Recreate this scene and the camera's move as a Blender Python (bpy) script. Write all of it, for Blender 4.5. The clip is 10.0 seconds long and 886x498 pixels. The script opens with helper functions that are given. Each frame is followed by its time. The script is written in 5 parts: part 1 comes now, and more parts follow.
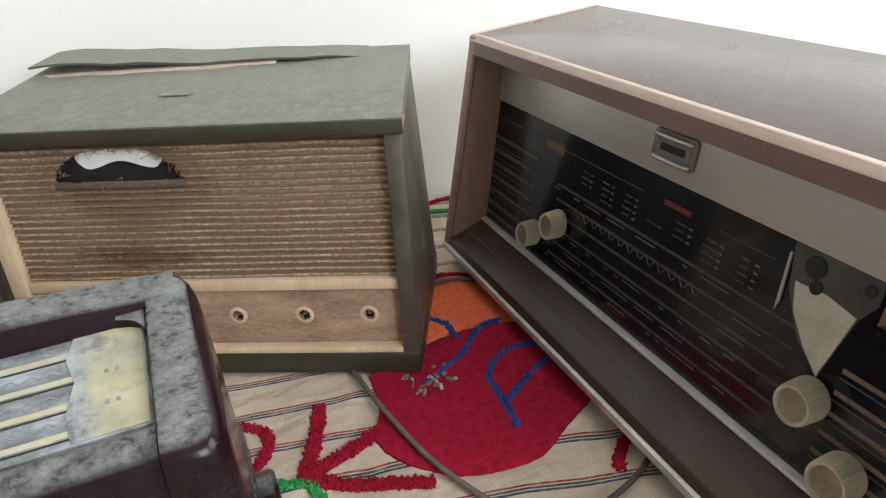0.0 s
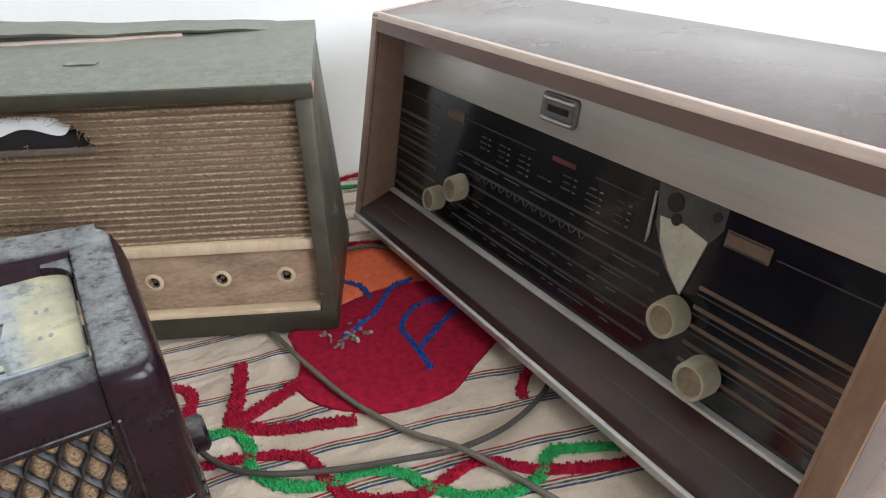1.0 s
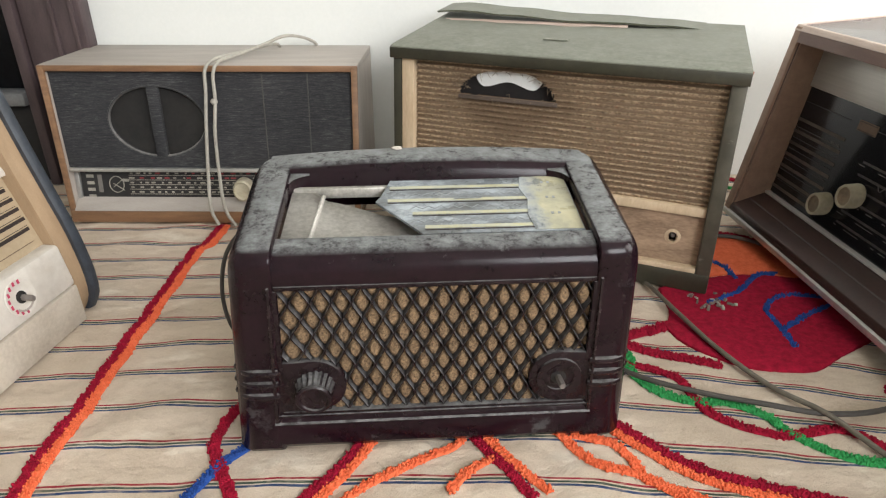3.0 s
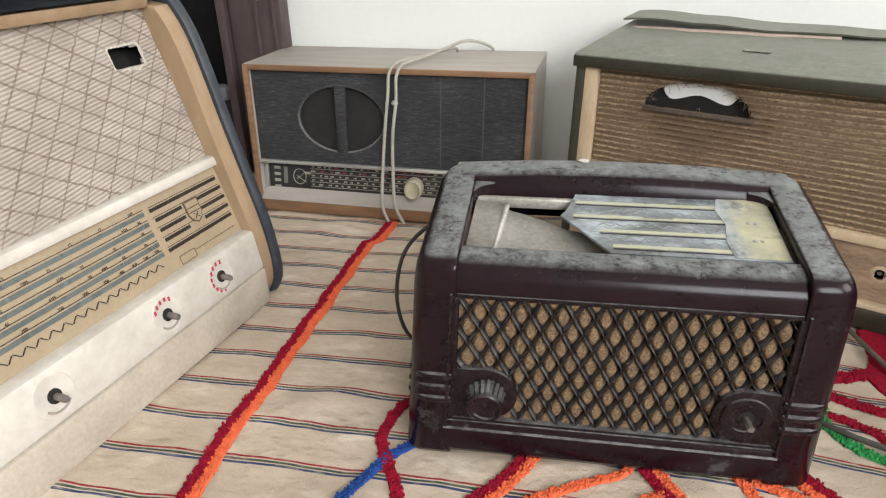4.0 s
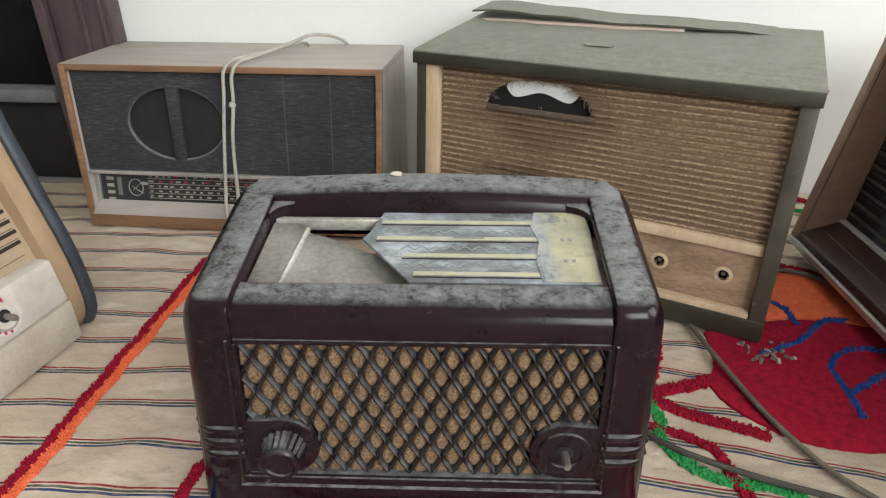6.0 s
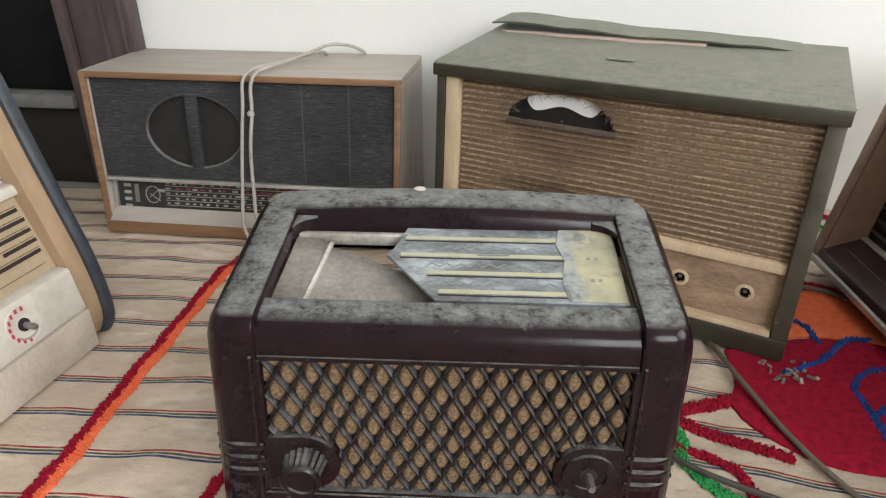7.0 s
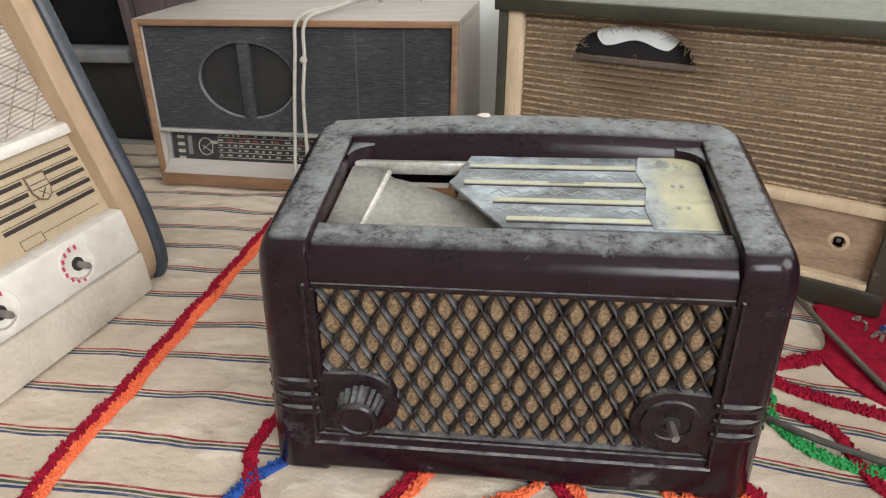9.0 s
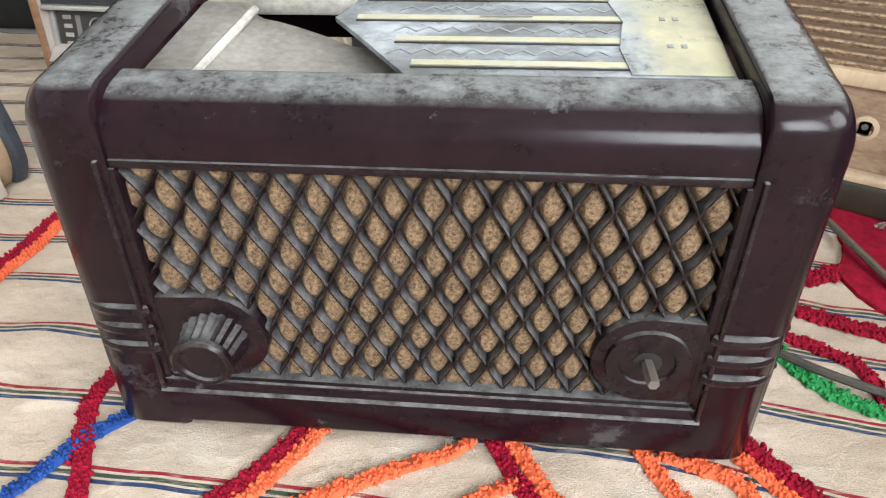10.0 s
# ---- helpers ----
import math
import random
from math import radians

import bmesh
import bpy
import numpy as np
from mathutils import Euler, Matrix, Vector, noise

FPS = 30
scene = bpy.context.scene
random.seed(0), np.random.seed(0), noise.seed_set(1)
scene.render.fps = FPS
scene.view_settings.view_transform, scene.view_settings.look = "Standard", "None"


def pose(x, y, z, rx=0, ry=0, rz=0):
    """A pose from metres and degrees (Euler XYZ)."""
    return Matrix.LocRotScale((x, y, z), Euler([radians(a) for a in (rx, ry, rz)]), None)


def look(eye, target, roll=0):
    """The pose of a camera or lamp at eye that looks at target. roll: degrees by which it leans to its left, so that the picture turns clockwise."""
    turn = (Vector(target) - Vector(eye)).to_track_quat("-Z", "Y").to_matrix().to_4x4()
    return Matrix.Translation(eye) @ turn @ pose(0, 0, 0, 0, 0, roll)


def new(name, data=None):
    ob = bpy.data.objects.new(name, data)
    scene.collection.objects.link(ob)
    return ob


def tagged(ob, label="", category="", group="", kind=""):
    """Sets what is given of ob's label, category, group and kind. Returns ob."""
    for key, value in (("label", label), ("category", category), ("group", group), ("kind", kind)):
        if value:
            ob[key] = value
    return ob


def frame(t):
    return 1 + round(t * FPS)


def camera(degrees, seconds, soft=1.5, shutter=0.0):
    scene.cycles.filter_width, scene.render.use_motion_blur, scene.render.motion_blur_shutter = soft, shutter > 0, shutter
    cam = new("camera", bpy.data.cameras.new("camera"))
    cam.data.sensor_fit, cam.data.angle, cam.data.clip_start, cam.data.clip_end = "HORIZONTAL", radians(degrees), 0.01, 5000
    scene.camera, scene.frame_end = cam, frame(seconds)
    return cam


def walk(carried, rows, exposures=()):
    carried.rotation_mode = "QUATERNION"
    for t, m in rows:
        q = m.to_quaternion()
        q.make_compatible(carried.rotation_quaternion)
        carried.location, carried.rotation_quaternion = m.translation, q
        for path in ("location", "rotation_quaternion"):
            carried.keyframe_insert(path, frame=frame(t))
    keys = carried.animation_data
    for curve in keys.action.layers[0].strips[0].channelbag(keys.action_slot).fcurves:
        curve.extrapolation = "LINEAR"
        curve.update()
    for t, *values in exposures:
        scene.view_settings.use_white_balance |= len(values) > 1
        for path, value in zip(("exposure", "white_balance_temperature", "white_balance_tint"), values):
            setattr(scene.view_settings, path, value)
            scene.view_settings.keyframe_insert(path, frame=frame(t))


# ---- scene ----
cam = camera(68.8, 10.0, soft=1.2)
PATH = [
    (0, (0.318, -0.292, 0.445), (0.966, 1.35, -0.494), -3.8),
    (0.5, (0.304, -0.317, 0.422), (1.199, 1.18, -0.558), -1.3),
    (1, (0.288, -0.347, 0.433), (1.182, 1.162, -0.528), -1.6),
    (1.5, (0.261, -0.387, 0.438), (1.158, 1.147, -0.479), -0.9),
    (2, (0.179, -0.424, 0.426), (0.764, 1.274, -0.454), -0.3),
    (2.5, (0.13, -0.443, 0.43), (0.407, 1.322, -0.47), -0.1),
    (2.7, (0.119, -0.449, 0.428), (0.318, 1.325, -0.475), 0.0),
    (3.8, (0.078, -0.461, 0.432), (-0.081, 1.321, -0.462), -0.8),
    (4, (0.068, -0.448, 0.434), (-0.231, 1.316, -0.459), -1.1),
    (4.5, (0.073, -0.417, 0.433), (-0.495, 1.28, -0.46), -1.4),
    (5, (0.096, -0.388, 0.435), (-0.574, 1.267, -0.467), -2.6),
    (5.5, (0.146, -0.366, 0.429), (-0.181, 1.379, -0.49), -2.6),
    (5.7, (0.166, -0.367, 0.432), (0.014, 1.397, -0.497), -1.7),
    (6.8, (0.155, -0.36, 0.435), (0.133, 1.409, -0.498), 0.3),
    (7, (0.151, -0.359, 0.44), (0.058, 1.415, -0.478), 0.0),
    (7.5, (0.134, -0.354, 0.456), (-0.026, 1.434, -0.426), 2.2),
    (8, (0.094, -0.369, 0.47), (-0.365, 1.386, -0.372), 1.1),
    (8.5, (0.108, -0.376, 0.451), (-0.39, 1.366, -0.396), -0.5),
    (9, (0.137, -0.342, 0.388), (-0.103, 1.39, -0.584), -1.8),
    (9.5, (0.133, -0.268, 0.318), (0.008, 1.448, -0.702), -1.6),
    (10, (0.169, -0.231, 0.294), (-0.008, 1.388, -0.867), -1.2),
]
walk(cam, [(t, look(eye, target, roll)) for t, eye, target, roll in PATH], [(0, -0.02, 6350, 10), (0.5, 0.03, 6100, 10), (1.0, 0.10, 6000, 11), (1.5, 0.02, 6200, 10), (2.0, 0.03, 6500, 10), (2.5, 0.06, 6550, 10), (4.0, 0.0, 6500, 10), (5.0, -0.05, 6450, 10), (8.0, -0.13, 6550, 10), (9.0, 0.1, 6400, 10), (9.5, 0.53, 6250, 10), (10.0, 0.54, 6200, 10)])

# ---- world and light ----
world = bpy.data.worlds.new("world")
scene.world = world
world.use_nodes = True
wn = world.node_tree
sky = wn.nodes.new("ShaderNodeTexSky")
sky.sky_type, sky.sun_disc = "NISHITA", False
sky.sun_elevation, sky.sun_rotation = radians(48), radians(120)
wn.links.new(sky.outputs[0], wn.nodes["Background"].inputs[0])
wn.nodes["Background"].inputs[1].default_value = 0.12


def window_light(name, m, sx, sy, watts, colour):
    data = bpy.data.lights.new(name, "AREA")
    data.shape, data.size, data.size_y, data.energy, data.color = "RECTANGLE", sx, sy, watts, colour
    ob = new(name, data)
    ob.matrix_world = m
    return ob


window_light("daylight_right", look((2.55, -0.95, 1.6), (0.2, 0.2, 0.3)), 1.5, 1.3, 48, (1.0, 0.97, 0.93))
window_light("daylight_back", look((1.45, -2.75, 1.65), (0.2, 0.2, 0.2)), 1.5, 1.3, 86, (0.97, 0.98, 0.99))


# ---- materials ----
def shader(name, colour, rough=0.6, metal=0.0, spec=0.5, coat=0.0):
    m = bpy.data.materials.new(name)
    m.use_nodes = True
    b = m.node_tree.nodes["Principled BSDF"]
    b.inputs["Base Color"].default_value = (*colour, 1)
    b.inputs["Roughness"].default_value = rough
    b.inputs["Metallic"].default_value = metal
    b.inputs["Specular IOR Level"].default_value = spec
    b.inputs["Coat Weight"].default_value = coat
    return m, m.node_tree, b


class Net:
    """Small helper round a node tree."""

    def __init__(self, tree):
        self.t = tree

    def put(self, value, socket):
        if isinstance(value, bpy.types.NodeSocket):
            self.t.links.new(value, socket)
        elif isinstance(value, tuple) and len(value) == 3 and socket.type == "RGBA":
            socket.default_value = (*value, 1)
        else:
            socket.default_value = value

    def coord(self, scale=(1, 1, 1), rot=(0, 0, 0)):
        c = self.t.nodes.new("ShaderNodeTexCoord")
        m = self.t.nodes.new("ShaderNodeMapping")
        m.inputs["Scale"].default_value, m.inputs["Rotation"].default_value = scale, rot
        self.t.links.new(c.outputs["Object"], m.inputs["Vector"])
        return m.outputs[0]

    def noise(self, scale, detail=4.0, rough=0.55, stretch=(1, 1, 1), vec=None):
        n = self.t.nodes.new("ShaderNodeTexNoise")
        n.inputs["Scale"].default_value, n.inputs["Detail"].default_value, n.inputs["Roughness"].default_value = scale, detail, rough
        self.t.links.new(vec or self.coord(stretch), n.inputs["Vector"])
        return n.outputs["Fac"]

    def ramp(self, fac, *stops):
        r = self.t.nodes.new("ShaderNodeValToRGB")
        while len(r.color_ramp.elements) < len(stops):
            r.color_ramp.elements.new(0.5)
        for e, (p, c) in zip(r.color_ramp.elements, stops):
            e.position = p
            e.color = (*c, 1) if isinstance(c, tuple) else (c, c, c, 1)
        self.t.links.new(fac, r.inputs[0])
        return r.outputs[0]

    def math(self, op, a, b=0.0, c=0.0, clamp=False):
        n = self.t.nodes.new("ShaderNodeMath")
        n.operation, n.use_clamp = op, clamp
        for v, s in zip((a, b, c), n.inputs):
            self.put(v, s)
        return n.outputs[0]

    def mix(self, fac, a, b):
        n = self.t.nodes.new("ShaderNodeMix")
        n.data_type = "RGBA"
        self.put(fac, n.inputs[0]), self.put(a, n.inputs[6]), self.put(b, n.inputs[7])
        return n.outputs[2]

    def xyz(self, vec=None):
        n = self.t.nodes.new("ShaderNodeSeparateXYZ")
        self.t.links.new(vec or self.coord(), n.inputs[0])
        return n.outputs

    def facing_up(self):
        g = self.t.nodes.new("ShaderNodeNewGeometry")
        n = self.t.nodes.new("ShaderNodeSeparateXYZ")
        self.t.links.new(g.outputs["Normal"], n.inputs[0])
        return n.outputs[2]

    def bump(self, height, bsdf, strength=0.3, distance=0.001):
        n = self.t.nodes.new("ShaderNodeBump")
        n.inputs["Strength"].default_value, n.inputs["Distance"].default_value = strength, distance
        self.t.links.new(height, n.inputs["Height"])
        self.t.links.new(n.outputs[0], bsdf.inputs["Normal"])


def worn(name, light, dark, rough=0.5, grain=(1, 1, 1), scale=30.0, fine=220.0, metal=0.0, dust=0.0, dust_colour=(0.42, 0.43, 0.42), bump=0.15, spec=0.5, coat=0.0, dust_from=0.6):
    """A surface that varies between two colours at two scales, with grain, uneven gloss and, where asked, settled dust."""
    m, t, b = shader(name, light, rough, metal, spec, coat)
    n = Net(t)
    big, small = n.noise(scale, 5, 0.6, grain), n.noise(fine, 3, 0.6, grain)
    both = n.math("ADD", n.math("MULTIPLY", big, 0.65), n.math("MULTIPLY", small, 0.35))
    colour = n.ramp(both, (0.36, dark), (0.64, light))
    gloss = n.math("MULTIPLY_ADD", n.noise(scale * 1.7, 4), 0.3, rough - 0.15, clamp=True)
    if dust:
        up = n.math("MULTIPLY", n.math("SUBTRACT", n.facing_up(), dust_from), max(2.6, 1.1 / (1 - dust_from)), clamp=True)
        spots = n.ramp(n.noise(62, 10, 0.8), (0.40, 0.0), (0.60, 1.0))
        grit = n.ramp(n.noise(170, 6, 0.7, (1, 1.6, 1)), (0.42, 0.0), (0.58, 1.0))
        cover = n.math("ADD", n.math("MULTIPLY_ADD", spots, 0.58, 0.12), n.math("MULTIPLY", grit, 0.26))
        veil = n.math("MULTIPLY", cover, up)
        specks = n.ramp(n.noise(45, 6, 0.72), (0.66, 0.0), (0.76, 0.35))
        smear = n.ramp(n.noise(17, 8, 0.75), (0.60, 0.0), (0.70, 0.20))
        veil = n.math("MULTIPLY", n.math("ADD", veil, n.math("ADD", specks, smear), clamp=True), dust, clamp=True)
        colour = n.mix(veil, colour, dust_colour)
        gloss = n.math("ADD", gloss, n.math("MULTIPLY", veil, 0.32), clamp=True)
    n.put(colour, b.inputs["Base Color"]), n.put(gloss, b.inputs["Roughness"])
    if bump:
        n.bump(both, b, bump, 0.0008)
    return m


PLASTER = worn("white_plaster", (0.81, 0.815, 0.785), (0.76, 0.77, 0.74), 0.85, scale=3, fine=160, bump=0.25)
CONCRETE = worn("floor_screed", (0.36, 0.34, 0.31), (0.28, 0.26, 0.24), 0.8, scale=6)
BAKELITE = worn("dark_bakelite", (0.017, 0.0065, 0.0105), (0.008, 0.0035, 0.0055), 0.20, scale=20, dust=0.86, dust_colour=(0.29, 0.308, 0.305), bump=0.08, dust_from=0.78, spec=0.24)
BAKELITE_BARE = worn("bare_bakelite", (0.016, 0.008, 0.011), (0.008, 0.0045, 0.0055), 0.26, scale=40, dust=0.4, bump=0.06, dust_from=0.5, spec=0.28)
SHELL_CLOTH = worn("speckled_cloth", (0.34, 0.225, 0.125), (0.045, 0.027, 0.016), 0.9, scale=620, fine=1500, bump=0.5)
DULL_METAL = worn("dull_metal", (0.74, 0.71, 0.66), (0.34, 0.32, 0.28), 0.40, scale=17, metal=0.35, bump=0.08)
WHITE_METAL = worn("bright_metal", (0.78, 0.76, 0.72), (0.6, 0.58, 0.55), 0.4, scale=18, metal=0.5)
# the dust colour on this top also stands in for its grey sheen
GREEN_VENEER = worn("green_grey_veneer", (0.125, 0.13, 0.094), (0.10, 0.106, 0.076), 0.42, grain=(1, 6, 6), scale=9, fine=90, dust=0.7, dust_colour=(0.30, 0.305, 0.265), bump=0.08)
BADGE = worn("dull_badge", (0.27, 0.27, 0.225), (0.12, 0.125, 0.09), 0.5, scale=120, bump=0.1)


def scuffed(name, base, deep, bare):
    """Painted wood rubbed through to paler patches."""
    m, t, b = shader(name, base, 0.5)
    n = Net(t)
    colour = n.ramp(n.noise(24, 4), (0.35, deep), (0.65, base))
    rub = n.ramp(n.noise(16, 8, 0.72, (1, 1, 2.2)), (0.60, 0.0), (0.68, 0.75))
    n.put(n.mix(rub, colour, bare), b.inputs["Base Color"])
    n.bump(n.noise(60, 5), b, 0.2, 0.0008)
    return m


GREEN_SCUFFED = scuffed("scuffed_green_side", (0.095, 0.085, 0.062), (0.055, 0.049, 0.035), (0.36, 0.34, 0.30))
GREEN_EDGE = worn("dark_green_edge", (0.045, 0.042, 0.026), (0.026, 0.024, 0.015), 0.42, scale=30, bump=0.1)
RAW_WOOD = worn("raw_plywood", (0.47, 0.325, 0.215), (0.20, 0.13, 0.083), 0.75, grain=(1, 3, 3), scale=13, fine=120, bump=0.25)
PALE_WOOD = worn("pale_wood", (0.64, 0.50, 0.34), (0.50, 0.37, 0.24), 0.7, grain=(4, 4, 1), scale=14, fine=90)
DARK = worn("dark_inside", (0.02, 0.018, 0.016), (0.01, 0.009, 0.009), 0.8)
BLACK_SHAPE = worn("black_card", (0.018, 0.014, 0.014), (0.01, 0.008, 0.008), 0.8)
BROWN_EDGE = worn("brown_wood_edge", (0.30, 0.165, 0.085), (0.19, 0.10, 0.055), 0.5, grain=(1, 8, 8), scale=14, bump=0.15)
GREY_TOP = worn("dusty_grey_brown_veneer", (0.43, 0.385, 0.345), (0.33, 0.29, 0.255), 0.55, grain=(1, 6, 1), scale=8, dust=0.4, dust_colour=(0.42, 0.4, 0.38))
ALUMINIUM = worn("aluminium_strip", (0.62, 0.61, 0.58), (0.45, 0.44, 0.42), 0.42, scale=40, metal=0.75)
BLACK_DIAL = worn("black_dial", (0.028, 0.026, 0.026), (0.016, 0.015, 0.015), 0.4)
PRINT_WHITE = worn("cream_print", (0.44, 0.41, 0.35), (0.22, 0.205, 0.17), 0.7, bump=0)
PRINT_RED = worn("red_print", (0.34, 0.05, 0.06), (0.22, 0.035, 0.04), 0.7, bump=0)
CREAM_KNOB = worn("cream_plastic", (0.54, 0.49, 0.37), (0.36, 0.315, 0.22), 0.5, scale=40, dust=0.3, dust_colour=(0.5, 0.47, 0.4))
FRAYED = worn("frayed_cloth", (0.66, 0.61, 0.55), (0.40, 0.35, 0.30), 0.95, scale=200, fine=700, bump=0.6, spec=0.1)
GAP_GREY = worn("grey_behind_glass", (0.085, 0.08, 0.075), (0.04, 0.038, 0.036), 0.4, scale=30)
# a darker brown than REVEAL, for the brown set's right front edge only
DARK_EDGE = worn("darker_brown_edge", (0.26, 0.155, 0.095), (0.17, 0.095, 0.06), 0.55, grain=(6, 6, 1), scale=14)
VANE = worn("dusty_vane", (0.020, 0.011, 0.013), (0.010, 0.006, 0.007), 0.26, scale=60, dust=0.75, dust_colour=(0.33, 0.335, 0.335), dust_from=0.22, bump=0.05, spec=0.3)
WORN_SLAT = worn("worn_slat", (0.135, 0.10, 0.08), (0.07, 0.05, 0.04), 0.8, grain=(1, 8, 8), scale=30)
DIM_BROWN = worn("dim_brown_print", (0.105, 0.078, 0.060), (0.06, 0.045, 0.036), 0.6, bump=0)
WHITE_CARD = worn("white_card", (0.88, 0.88, 0.87), (0.82, 0.82, 0.81), 0.8, bump=0)
KNOB_FACE = worn("brown_knob_face", (0.27, 0.215, 0.145), (0.15, 0.115, 0.075), 0.5, scale=60)
CORD_WHITE = worn("grey_white_flex", (0.45, 0.425, 0.37), (0.30, 0.28, 0.24), 0.6)
CORD_DARK = worn("dark_flex", (0.075, 0.065, 0.055), (0.04, 0.035, 0.03), 0.55)
CORD_GREY = worn("grey_brown_flex", (0.17, 0.145, 0.115), (0.10, 0.085, 0.065), 0.6)
LAMINATE = worn("glossy_brown_laminate", (0.115, 0.088, 0.084), (0.10, 0.076, 0.072), 0.22, scale=5, dust=0.10, dust_colour=(0.34, 0.33, 0.335), bump=0.02, coat=0.12, spec=0.4)
PINK_EDGE = worn("pale_worn_edge", (0.66, 0.53, 0.46), (0.50, 0.38, 0.32), 0.5, grain=(1, 8, 8), scale=30)
TOP_BAND = worn("purple_brown_band", (0.175, 0.105, 0.085), (0.125, 0.074, 0.06), 0.5, grain=(1, 6, 6), scale=12)
FRAY_BROWN = worn("frayed_brown_thread", (0.26, 0.19, 0.125), (0.12, 0.085, 0.055), 0.95, bump=0)
REVEAL = worn("brown_reveal", (0.32, 0.205, 0.145), (0.24, 0.15, 0.105), 0.5, grain=(1, 6, 6), scale=12)
DARK_SHELF = worn("dark_brown_shelf", (0.058, 0.028, 0.023), (0.034, 0.018, 0.015), 0.36, scale=14, spec=0.4)
BRUSHED = worn("brushed_metal", (0.58, 0.555, 0.515), (0.50, 0.475, 0.44), 0.36, grain=(0.3, 20, 20), scale=14, metal=0.5, bump=0.05)
GLASS_BLACK = worn("black_dial_glass", (0.010, 0.011, 0.015), (0.006, 0.006, 0.009), 0.12, scale=8, bump=0.0, spec=0.6)
BROWN_PRINT = worn("brown_print", (0.165, 0.108, 0.072), (0.10, 0.064, 0.043), 0.6, bump=0)
FAINT_PRINT = worn("faint_print", (0.060, 0.052, 0.048), (0.035, 0.031, 0.03), 0.6, bump=0)
DIM_WHITE = worn("dim_print", (0.17, 0.16, 0.14), (0.07, 0.065, 0.058), 0.7, scale=60, bump=0)
DIM_RED = worn("dim_red_print", (0.16, 0.02, 0.028), (0.09, 0.012, 0.018), 0.6, bump=0)
GREY_PRINT = worn("grey_print", (0.20, 0.18, 0.16), (0.13, 0.12, 0.11), 0.6, bump=0)
OVAL_RIM = worn("dusty_black_rim", (0.12, 0.115, 0.11), (0.05, 0.048, 0.046), 0.6, scale=30, dust=0.6, dust_from=0.2, dust_colour=(0.3, 0.29, 0.28))
CONE = worn("paper_cone", (0.50, 0.47, 0.38), (0.36, 0.33, 0.26), 0.85, scale=50)
IVORY = worn("ivory_plastic", (0.73, 0.69, 0.635), (0.56, 0.515, 0.46), 0.38, scale=14, fine=90, bump=0.05, dust=0.3, dust_colour=(0.40, 0.385, 0.36))
# beige toned darker than IVORY for the shade under the control panel
BEIGE = worn("shaded_beige_plastic", (0.64, 0.575, 0.49), (0.44, 0.38, 0.31), 0.45, scale=16, bump=0.05)
GOLD_DIAL = worn("gold_dial", (0.49, 0.39, 0.265), (0.40, 0.31, 0.205), 0.36, scale=8, metal=0.15, bump=0.02)
DARK_PRINT = worn("dark_print", (0.028, 0.017, 0.014), (0.016, 0.01, 0.009), 0.6, bump=0)
SLATE_PRINT = worn("slate_glass", (0.16, 0.18, 0.175), (0.11, 0.125, 0.12), 0.3, bump=0)
BLUE_TRIM = worn("blue_black_trim", (0.045, 0.055, 0.07), (0.022, 0.027, 0.036), 0.42, scale=40)
TAN_WOOD = worn("tan_wood", (0.42, 0.295, 0.185), (0.33, 0.225, 0.135), 0.45, grain=(5, 5, 1), scale=10)
MAGENTA = worn("magenta_marks", (0.50, 0.045, 0.11), (0.40, 0.035, 0.08), 0.6, bump=0)
STEEL = worn("grey_shaft", (0.27, 0.24, 0.22), (0.16, 0.14, 0.13), 0.5, metal=0.5, scale=60)
DOOR_WOOD = worn("purple_brown_wood", (0.10, 0.07, 0.072), (0.06, 0.042, 0.045), 0.5, grain=(4, 4, 1), scale=14)
DOOR_GLASS = worn("black_pane", (0.010, 0.011, 0.012), (0.006, 0.006, 0.007), 0.2, bump=0, spec=0.12)
GREY_LEDGE = worn("grey_ledge", (0.2, 0.2, 0.2), (0.12, 0.12, 0.125), 0.5)
CRUMBS = worn("wood_crumbs", (0.30, 0.24, 0.2), (0.1, 0.08, 0.07), 0.8)


def pile(name, light, dark):
    return worn(name, light, dark, 0.95, scale=120, fine=500, bump=0.4, spec=0.15)


PILE_RED = pile("crimson_pile", (0.37, 0.010, 0.036), (0.20, 0.006, 0.02))
PILE_ORANGE = pile("orange_pile", (0.84, 0.19, 0.085), (0.68, 0.125, 0.05))
PILE_GREEN = pile("green_pile", (0.05, 0.36, 0.11), (0.025, 0.2, 0.055))
PILE_BLUE = pile("blue_pile", (0.03, 0.09, 0.34), (0.018, 0.05, 0.2))


